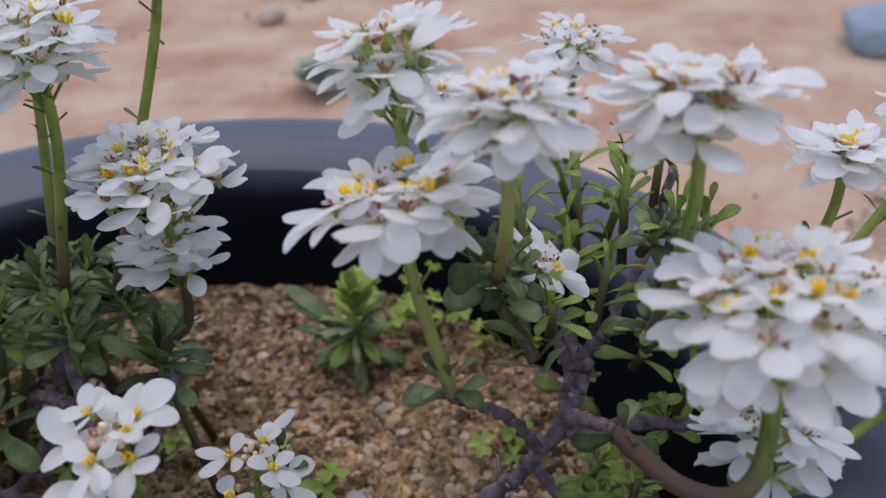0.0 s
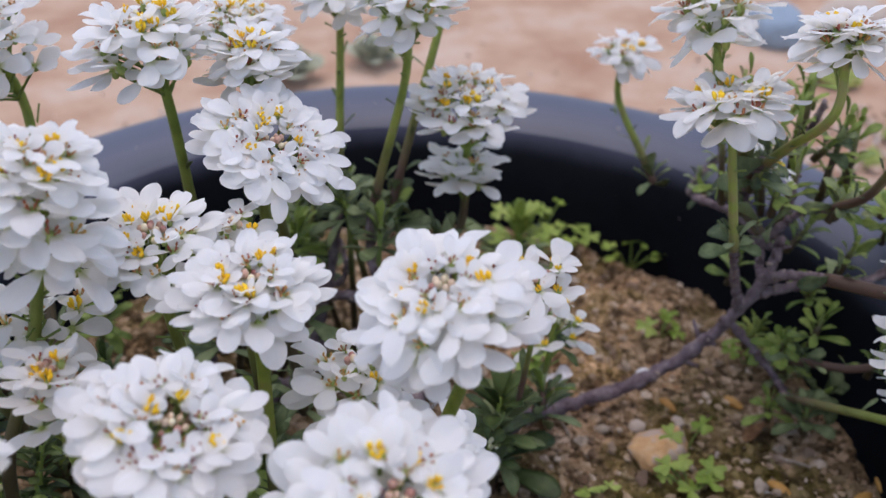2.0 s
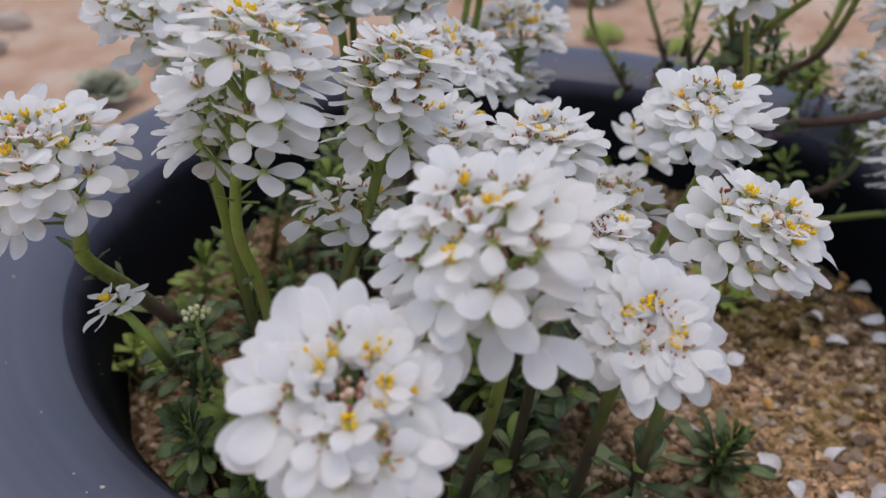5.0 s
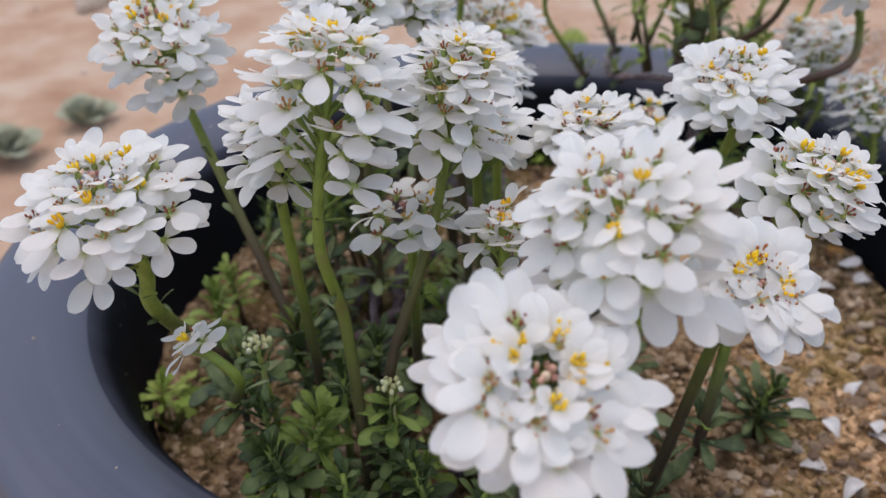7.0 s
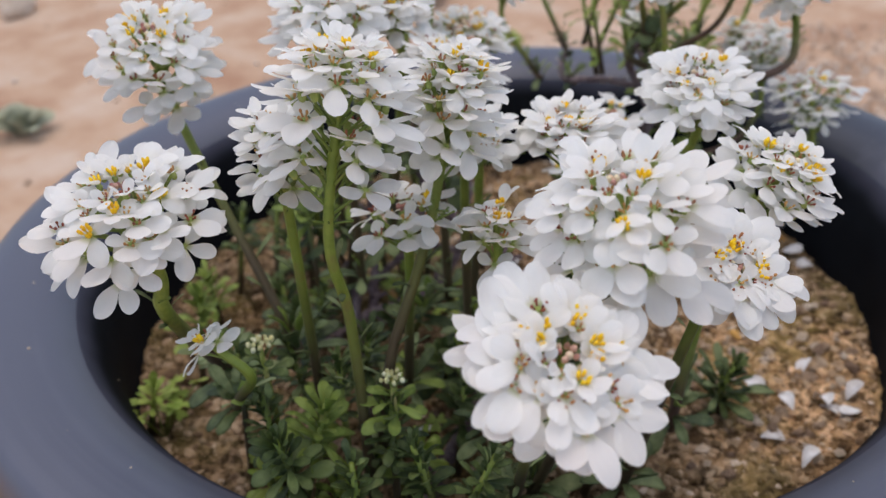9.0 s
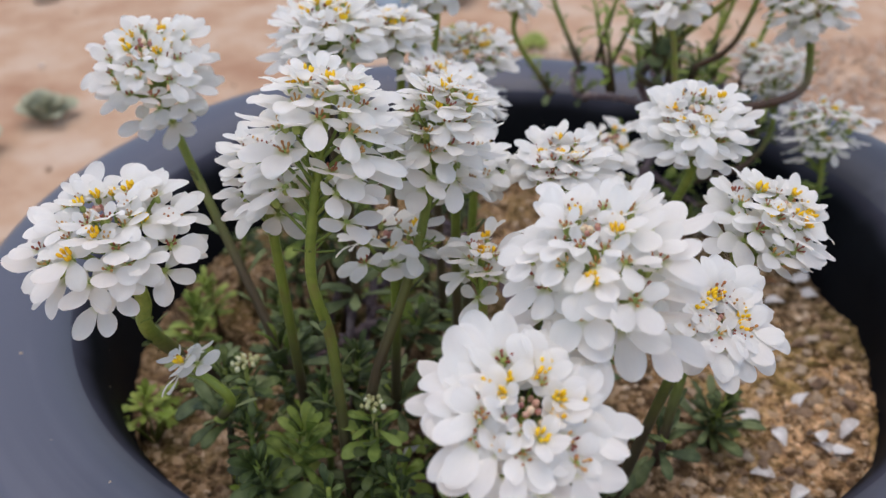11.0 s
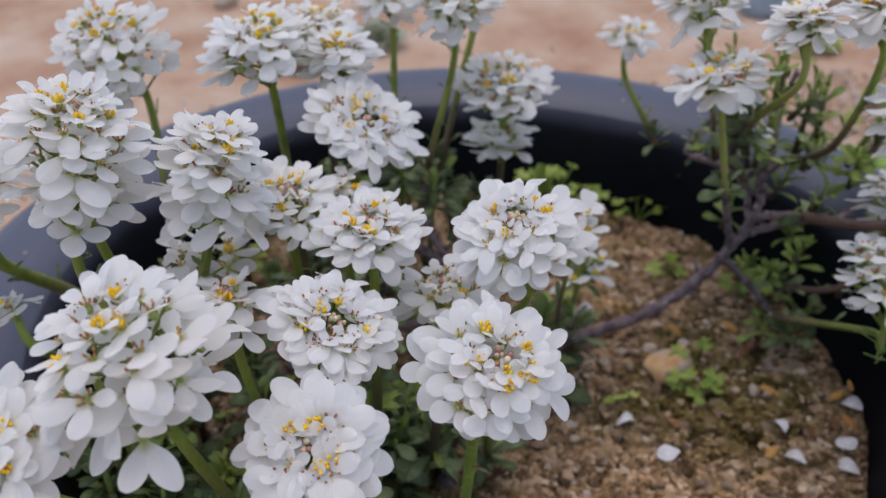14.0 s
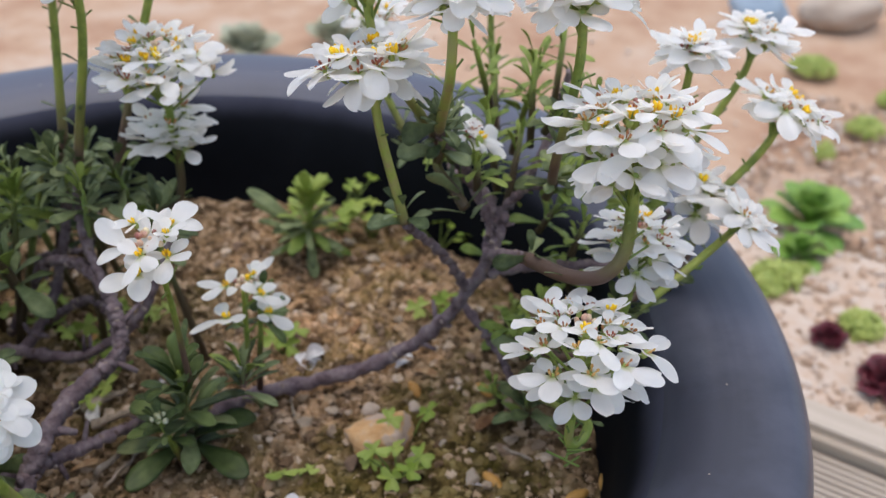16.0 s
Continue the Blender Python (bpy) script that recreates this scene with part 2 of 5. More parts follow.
def paint_sky_sheen(m, colour, low, high):
    """Pale sky sheen painted into the colour by height, broken up by streaks."""
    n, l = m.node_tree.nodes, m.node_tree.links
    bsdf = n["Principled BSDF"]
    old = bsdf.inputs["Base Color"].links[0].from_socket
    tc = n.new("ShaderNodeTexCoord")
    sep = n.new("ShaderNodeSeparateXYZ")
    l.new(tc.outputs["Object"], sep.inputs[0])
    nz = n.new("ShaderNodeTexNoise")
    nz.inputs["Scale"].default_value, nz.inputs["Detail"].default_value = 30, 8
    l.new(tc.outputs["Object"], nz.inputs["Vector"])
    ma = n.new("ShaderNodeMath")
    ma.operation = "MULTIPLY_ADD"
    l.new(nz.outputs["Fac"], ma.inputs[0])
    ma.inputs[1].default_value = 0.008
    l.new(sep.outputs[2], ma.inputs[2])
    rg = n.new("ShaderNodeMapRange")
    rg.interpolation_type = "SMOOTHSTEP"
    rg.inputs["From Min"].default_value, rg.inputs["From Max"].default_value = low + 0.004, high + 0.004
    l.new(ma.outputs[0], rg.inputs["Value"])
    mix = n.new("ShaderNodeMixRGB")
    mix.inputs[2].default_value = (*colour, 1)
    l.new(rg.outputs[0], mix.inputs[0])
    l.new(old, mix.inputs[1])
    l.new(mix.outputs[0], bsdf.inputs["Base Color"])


# grey towards the lip stands in for sky reflected in black plastic
paint_sky_sheen(RIM_SHEEN, (0.086, 0.089, 0.122), 0.229, 0.2465)
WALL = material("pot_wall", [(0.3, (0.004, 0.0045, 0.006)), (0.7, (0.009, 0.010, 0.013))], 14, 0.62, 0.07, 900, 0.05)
paint_sky_sheen(WALL, (0.080, 0.081, 0.116), 0.229, 0.2465)


def wiped_rings(m, colour, amount):
    """Faint pale lines that run round the rim."""
    n, l = m.node_tree.nodes, m.node_tree.links
    bsdf = n["Principled BSDF"]
    old = bsdf.inputs["Base Color"].links[0].from_socket
    tc = n.new("ShaderNodeTexCoord")
    mp = n.new("ShaderNodeMapping")
    mp.inputs["Scale"].default_value = (1, 1, 0)
    l.new(tc.outputs["Object"], mp.inputs[0])
    ln = n.new("ShaderNodeVectorMath")
    ln.operation = "LENGTH"
    l.new(mp.outputs[0], ln.inputs[0])
    ring = n.new("ShaderNodeTexNoise")
    ring.noise_dimensions = "1D"
    ring.inputs["Scale"].default_value, ring.inputs["Detail"].default_value = 95, 3
    l.new(ln.outputs["Value"], ring.inputs["W"])
    spot = n.new("ShaderNodeTexNoise")
    spot.inputs["Scale"].default_value, spot.inputs["Detail"].default_value = 9, 6
    l.new(tc.outputs["Object"], spot.inputs["Vector"])
    mul = n.new("ShaderNodeMath")
    mul.operation = "MULTIPLY"
    l.new(ring.outputs["Fac"], mul.inputs[0])
    l.new(spot.outputs["Fac"], mul.inputs[1])
    rg = n.new("ShaderNodeMapRange")
    rg.inputs["From Min"].default_value, rg.inputs["From Max"].default_value, rg.inputs["To Max"].default_value = 0.25, 0.42, amount
    l.new(mul.outputs[0], rg.inputs["Value"])
    mix = n.new("ShaderNodeMixRGB")
    mix.inputs[2].default_value = (*colour, 1)
    l.new(rg.outputs[0], mix.inputs[0])
    l.new(old, mix.inputs[1])
    l.new(mix.outputs[0], bsdf.inputs["Base Color"])


wiped_rings(RIM_SHEEN, (0.14, 0.14, 0.18), 0.35)
# shading on the rim's right inner edge, painted as a darker patch
patch(RIM_SHEEN, (0.45, 0.45, 0.47), (0.180, -0.075, 0.245), 0.020, 0.060, 1.0, 0.06)
patch(RIM_SHEEN, (2.3, 2.15, 1.7), (0.1656, -0.1203, 0.25), 0.0, 0.011, 1.0, 0.022)
SAND = material("sand", [(0.3, (0.36, 0.195, 0.125)), (0.5, (0.49, 0.325, 0.225)), (0.7, (0.57, 0.44, 0.355))], 7, 0.95, 0.8, 160, 0.1, detail=9)
GRAVEL = material("gravel", [(0.15, (0.34, 0.23, 0.16)), (0.5, (0.52, 0.36, 0.26)), (0.85, (0.60, 0.51, 0.44))], 60, 0.9, 0.4, 300, 0.2, random_island=0.7)
HUSK = material("husk", [(0.3, (0.40, 0.19, 0.04)), (0.7, (0.60, 0.33, 0.09))], 200, 0.5, 0.2, 800, random_object=0.4)
STONE = material("stone", [(0.3, (0.33, 0.20, 0.11)), (0.7, (0.50, 0.34, 0.21))], 60, 0.85, 0.6, 400, 0.2)
TAN_STONE = material("tan_stone", [(0.3, (0.56, 0.30, 0.12)), (0.7, (0.70, 0.47, 0.27))], 170, 0.85, 1.0, 600, 0.2, detail=9)
mossy(TAN_STONE, (0.52, 0.40, 0.34), 150, 0.50, 0.58, 0.8)
TIMBER = material("timber", [(0.3, (0.42, 0.34, 0.27)), (0.7, (0.56, 0.47, 0.39))], 6, 0.75, 0.4, 60, 0.3, stretch=(1, 14, 14))
RED_LEAF = material("red_leaf", [(0.3, (0.055, 0.006, 0.012)), (0.7, (0.14, 0.018, 0.03))], 90, 0.45, 0.2, 400, random_object=0.4)
SUCCULENT = material("succulent_leaf", [(0.3, (0.16, 0.30, 0.05)), (0.7, (0.30, 0.46, 0.10))], 60, 0.45, 0.2, 300, translucent=0.15, random_object=0.4)
MOSS = material("sedum_leaf", [(0.3, (0.24, 0.30, 0.06)), (0.7, (0.40, 0.44, 0.12))], 60, 0.5, 0.2, 300, random_island=0.4)
ROCK_PALE = material("pale_rock", [(0.3, (0.42, 0.32, 0.25)), (0.7, (0.60, 0.50, 0.42))], 8, 0.85, 0.6, 60, 0.2)
ROCK_BLUE = material("blue_rock", [(0.3, (0.24, 0.30, 0.37)), (0.7, (0.36, 0.43, 0.50))], 8, 0.8, 0.6, 60, 0.2)
GREY_LEAF = material("grey_leaf", [(0.3, (0.34, 0.35, 0.24)), (0.7, (0.50, 0.50, 0.37))], 60, 0.7, 0.2, 300, translucent=0.1, random_object=0.3)


# ---- building blocks ----
def mesh_of(name, verts, faces, mats, face_mats=None, uvs=None, smooth=True):
    me = bpy.data.meshes.new(name)
    me.from_pydata([tuple(v) for v in verts], [], faces)
    for m in mats:
        me.materials.append(m)
    if face_mats:
        me.polygons.foreach_set("material_index", face_mats)
    if smooth:
        me.polygons.foreach_set("use_smooth", [True] * len(me.polygons))
    if uvs:
        layer = me.uv_layers.new(name="UVMap")
        for lp in me.loops:
            layer.data[lp.index].uv = uvs[lp.vertex_index]
    me.update()
    return me


def place(name, data, parent=None, m=None, label=""):
    ob = new(name, data)
    if parent is not None:
        ob.parent = parent
    if m is not None:
        ob.matrix_basis = m
    if label:
        ob["label"] = label
    return ob


def blade_grid(length, width, rows, cols, profile, curve, cup, ripple=0.0, rng=None, skew=0.0, curl=0.0):
    """A thin blade along +x: points, faces and (along, across) coordinates."""
    verts, uvs, faces = [], [], []
    ph = rng.uniform(0, 6.28) if rng else 0
    for u in rows:
        w = width * profile(u) / 2
        for j in range(cols):
            v = -1 + 2 * j / (cols - 1)
            z = length * curve(u) + cup * abs(v) ** 1.6 * w + ripple * length * math.sin(5 * u + 2.5 * v + ph) * u
            verts.append(Vector((length * u, w * v + skew * length * u * u, z + curl * length * max(0.0, u - 0.5) ** 2)))
            uvs.append((u, (v + 1) / 2))
    for i in range(len(rows) - 1):
        for j in range(cols - 1):
            a = i * cols + j
            faces.append((a, a + 1, a + cols + 1, a + cols))
    return verts, faces, uvs


def petal_profile(u):
    if u < 0.6:
        k = u / 0.6
        return 0.19 + 0.81 * (k * k * (3 - 2 * k)) ** 0.72
    return max(0.004, 1 - ((u - 0.6) / 0.4) ** 2.0) ** 0.52


def leaf_profile(u):
    if u < 0.68:
        k = u / 0.68
        return 0.26 + 0.74 * k ** 1.25
    return max(0.05, 1 - ((u - 0.68) / 0.32) ** 2.2) ** 0.55


def blob(verts, faces, c, r, seg=6, rings=4, axis=None, long=1.0):
    """Adds a small rounded body at c to the lists."""
    base = len(verts)
    q = Vector((0, 0, 1)).rotation_difference(axis).to_matrix() if axis is not None else Matrix.Identity(3)
    verts.append(c + q @ Vector((0, 0, -r * long)))
    for i in range(1, rings):
        a = math.pi * i / rings
        for j in range(seg):
            b = 2 * math.pi * j / seg
            verts.append(c + q @ Vector((r * math.sin(a) * math.cos(b), r * math.sin(a) * math.sin(b), -r * long * math.cos(a))))
    verts.append(c + q @ Vector((0, 0, r * long)))
    for j in range(seg):
        k = (j + 1) % seg
        faces.append((base, base + 1 + k, base + 1 + j))
        for i in range(rings - 2):
            o = base + 1 + i * seg
            faces.append((o + j, o + k, o + seg + k, o + seg + j))
        o = base + 1 + (rings - 2) * seg
        faces.append((o + j, o + k, len(verts) - 1))


def tube(points, radii, seg=8, ridge=0.0, rough=0.0, rng=None):
    """A closed tube through points."""
    verts, faces = [], []
    up = Vector((0.3, 0.9, 0.1))
    for i, p in enumerate(points):
        d = (points[min(i + 1, len(points) - 1)] - points[max(i - 1, 0)]).normalized()
        a = d.cross(up).normalized()
        up = a.cross(d).normalized()
        for j in range(seg):
            b = 2 * math.pi * j / seg
            r = radii[i] * (1 + ridge * (j % 2) + (rng.uniform(-rough, rough) if rng else 0))
            verts.append(p + (a * math.cos(b) + up * math.sin(b)) * r)
    for i in range(len(points) - 1):
        for j in range(seg):
            k = (j + 1) % seg
            faces.append((i * seg + j, i * seg + k, (i + 1) * seg + k, (i + 1) * seg + j))
    faces.append(tuple(reversed(range(seg))))
    faces.append(tuple(range((len(points) - 1) * seg, len(points) * seg)))
    return verts, faces


def smooth_path(ctrl, steps=8):
    """A gliding line through the control points."""
    pts = [Vector(c) for c in ctrl]
    pts = [2 * pts[0] - pts[1]] + pts + [2 * pts[-1] - pts[-2]]
    out = []
    for i in range(1, len(pts) - 2):
        for s in range(steps):
            t = s / steps
            a, b, c, d = pts[i - 1:i + 3]
            out.append(0.5 * (2 * b + (c - a) * t + (2 * a - 5 * b + 4 * c - d) * t * t + (3 * b - a - 3 * c + d) * t ** 3))
    out.append(pts[-2])
    return out


def basis(z, x):
    """Rotation whose third axis is z and whose first leans to x."""
    z = z.normalized()
    y = z.cross(x).normalized()
    return Matrix((y.cross(z), y, z)).transposed().to_4x4()


# ---- flower pieces, shared between all flowers ----
PETAL_ROWS = (0.0, 0.12, 0.26, 0.42, 0.58, 0.72, 0.83, 0.91, 0.96, 0.988, 1.0)


def floret_mesh(seed, young=False):
    """Four white petals, two long and two short, round a green calyx; the young ones still stand half upright."""
    rng = random.Random(seed)
    verts, faces, uvs, mats = [], [], [], []
    for ang, length, width in ((31, 0.0107, 0.0065), (-31, 0.0107, 0.0065), (119, 0.0068, 0.0052), (-119, 0.0068, 0.0052)):
        droop, lift = rng.uniform(-0.06, 0.10), rng.uniform(0.06, 0.22)
        rise = rng.uniform(14, 36) if young else rng.uniform(-9, 17)
        k = 0.9 if young else 1.0
        v, f, uv = blade_grid(k * length * rng.uniform(0.78, 1.16), k * width * rng.uniform(0.78, 1.10), PETAL_ROWS, 7, petal_profile,
                              lambda u: lift * math.sin(min(u * 1.5, 1.57)) - droop * u * u, rng.choice((-0.25, -0.12, -0.05, 0.08, 0.15, 0.22)), 0.022, rng,
                              rng.uniform(-0.10, 0.10), rng.uniform(-0.6, 0.6))
        m = pose(0, 0, 0, rng.uniform(-13, 13), -rise, ang + rng.uniform(-12, 12)) @ Matrix.Translation((0.0006, 0, rng.uniform(0, 0.0004)))
        b = len(verts)
        verts += [m @ p for p in v]
        faces += [tuple(b + i for i in q) for q in f]
        mats += [0] * len(f)
        uvs += uv
    b = len(faces)
    c = len(verts)
    blob(verts, faces, Vector((0, 0, -0.0008)), 0.0012, 7, 4, Vector((0, 0, 1)), 1.5)
    mats += [1] * (len(faces) - b)
    uvs += [(0, 0)] * (len(verts) - c)
    return mesh_of("floret", verts, faces, [PETAL, SEPAL], mats, uvs)


def stamen_mesh(seed, mat, old=False):
    """Six stamens round the pistil: plump yellow anthers, or their shrunken brown remains."""
    rng = random.Random(seed)
    verts, faces = [], []
    for k in range(4 if old else 6):
        a = k * (1.57 if old else 1.047) + rng.uniform(-0.4, 0.4)
        p = Vector((math.cos(a), math.sin(a), 0)) * rng.uniform(0.0005, 0.0011)
        top = p * 1.2 + Vector((0, 0, rng.uniform(0.0008, 0.0014) if old else rng.uniform(0.0014, 0.0024)))
        blob(verts, faces, top, 0.00026 if old else 0.00046, 6, 4, Vector((p.x * 300, p.y * 300, 1)).normalized(), 1.6 if old else 2.1)
        v, f = tube([p * 0.6 + Vector((0, 0, 0.0004)), top], [0.00016, 0.00013], 4)
        o = len(verts)
        verts += v
        faces += [tuple(o + i for i in q) for q in f]
    return mesh_of("floret_center", verts, faces, [mat])


def bud_mesh(mat):
    verts, faces = [], []
    blob(verts, faces, Vector((0, 0, 0)), 0.00095, 8, 6, Vector((0, 0, 1)), 1.3)
    return mesh_of("bud", verts, faces, [mat])


def unit_stalk():
    v, f = tube([Vector((0, 0, 0)), Vector((0, 0, 0.5)), Vector((0, 0, 1))], [1.15, 0.85, 1.0], 5)
    return mesh_of("pedicel", v, f, [PEDICEL])


def leaf_mesh(seed, mat, slim=1.0):
    rng = random.Random(seed)
    bend = rng.uniform(-0.22, 0.10)
    v, f, uv = blade_grid(0.0185, 0.0070 * slim, (0, 0.15, 0.32, 0.5, 0.66, 0.8, 0.9, 0.97, 1.0), 5, leaf_profile,
                          lambda u: 0.10 * math.sin(2.4 * u) + bend * u * u, 0.22, 0.010, rng)
    n = len(v)
    under = [p + Vector((0, 0, -0.0004)) for p in v]
    rows, cols = 9, 5
    rim = [j for j in range(cols)] + [i * cols + cols - 1 for i in range(1, rows)] + [(rows - 1) * cols + j for j in range(cols - 2, -1, -1)] + [i * cols for i in range(rows - 2, 0, -1)]
    faces = f + [tuple(n + i for i in reversed(q)) for q in f]
    for a, b in zip(rim, rim[1:] + rim[:1]):
        faces.append((b, a, a + n, b + n))
    return mesh_of("leaf", v + under, faces, [mat], None, uv + uv)


FLORETS = [floret_mesh(100 + k) for k in range(20)]
YOUNG_FLORETS = [floret_mesh(140 + k, True) for k in range(8)]
STAMENS = [stamen_mesh(k, ANTHER) for k in range(3)]
OLD_STAMENS = [stamen_mesh(10 + k, OLD_ANTHER, True) for k in range(3)]
BUD_MESH = bud_mesh(BUD)
PALE_BUD_MESH = bud_mesh(PALE_BUD)
STALK = unit_stalk()
LEAVES = [leaf_mesh(k, LEAF) for k in range(6)]
SLIM_LEAVES = [leaf_mesh(20 + k, LEAF, 0.62) for k in range(4)]
ROUND_LEAVES = [leaf_mesh(30 + k, LEAF, 1.55) for k in range(4)]
SPOON_LEAVES = [leaf_mesh(70 + k, DARK_LEAF, 1.12) for k in range(5)]
BROAD_LEAVES = [leaf_mesh(90 + k, DARK_LEAF, 1.15) for k in range(4)]
FRESH_SLIM = [leaf_mesh(50 + k, FRESH, 0.7) for k in range(4)]
FRESH_LEAVES = [leaf_mesh(40 + k, FRESH, 1.1) for k in range(4)]
BRIGHT_SLIM = [leaf_mesh(84 + k, BRIGHT_LEAF, 0.65) for k in range(4)]
BRIGHT_LEAVES = [leaf_mesh(80 + k, BRIGHT_LEAF, 1.1) for k in range(4)]


def add_leaf(parent, at, way, size, meshes, rng, up=Vector((0, 0, 1))):
    side = up - way * up.dot(way)
    if side.length < 0.05:
        side = Vector((1, 0, 0)) - way * way.x
    m = Matrix.Translation(at) @ basis(side, way) @ pose(0, 0, 0, rng.uniform(-25, 25), 0, 0)
    place("leaf", rng.choice(meshes), parent, m @ Matrix.Diagonal((size, size * rng.uniform(0.75, 1.2), size, 1)))


def rosette(parent, at, axis, count, size, meshes, rng, rise=0.012):
    """A whorl of leaves round a shoot tip, the upper ones closing round the tip."""
    axis = axis.normalized()
    ref = axis.orthogonal().normalized()
    for k in range(count):
        f = k / max(1, count - 1)
        a = k * 2.399 + rng.uniform(-0.25, 0.25)
        el = radians(-14 + 78 * f + rng.uniform(-22, 22))
        out = Matrix.Rotation(a, 3, axis) @ ref
        way = out * math.cos(el) + axis * math.sin(el)
        young = meshes is LEAVES and f > 0.6 and rng.random() < 0.3
        add_leaf(parent, at + axis * rise * (f - 0.5) + out * 0.0012, way, size * (1.05 - 0.42 * f) * rng.uniform(0.7, 1.2), FRESH_LEAVES if young else meshes, rng, axis)


def head_layout(top, axis, r, h, florets, lay, seed, gap=0.0, start=0.42, split=None, small=1.0, loose=15, flare=0.15):
    """The florets of a head in a golden spiral from its tip down: (pose, how far down, root of the stalk)."""
    rng = random.Random(seed * 7 + 1)
    ref = axis.orthogonal().normalized()
    a_out = max(0.004, r - 0.0098 * small)
    deep = 1 + 0.8 * min(1.0, max(0.0, (h - 0.011) / 0.012))
    start = max(0.14, min(start, 0.0046 / a_out)) if start < 0.6 else start
    out_list = []
    for k in range(florets):
        fr = (k + 0.5) / florets
        out = Matrix.Rotation(k * 2.39996 + rng.uniform(-0.22, 0.22) + seed, 3, axis) @ ref
        tier = gap if fr > 0.68 else 0.0
        rho = a_out * (start + (1 - start) * min(1.0, fr * max(deep, 1 + 2.4 * flare)) ** 0.8) * (0.45 if tier else 1) * rng.uniform(0.80, 1.16)
        rho *= 1 - flare * max(0.0, fr - 0.5) * 2
        drop = 0.0012 + h * fr ** (1.6 + flare) + tier + rng.uniform(-0.0012, 0.0012)
        tilt = radians(2 + (lay - 10) * fr ** 1.4 + rng.uniform(-loose, loose))
        size = (0.74 + 0.32 * min(1, fr * 1.6)) * rng.uniform(0.88, 1.12) * small
        spin, lean = rng.uniform(-28, 28), rng.uniform(-12, 12)
        if split and fr > 0.42 and out.x * math.cos(split) + out.y * math.sin(split) > 0.93:
            continue
        nrm = (axis * math.cos(tilt) + out * math.sin(tilt)).normalized()
        at = top - axis * drop + out * rho
        m = Matrix.Translation(at) @ basis(nrm, out) @ pose(0, 0, 0, lean, 0, spin) @ Matrix.Scale(size, 4)
        out_list.append((m, fr, top - axis * (drop + 0.006 + rho * 0.45)))
    return out_list


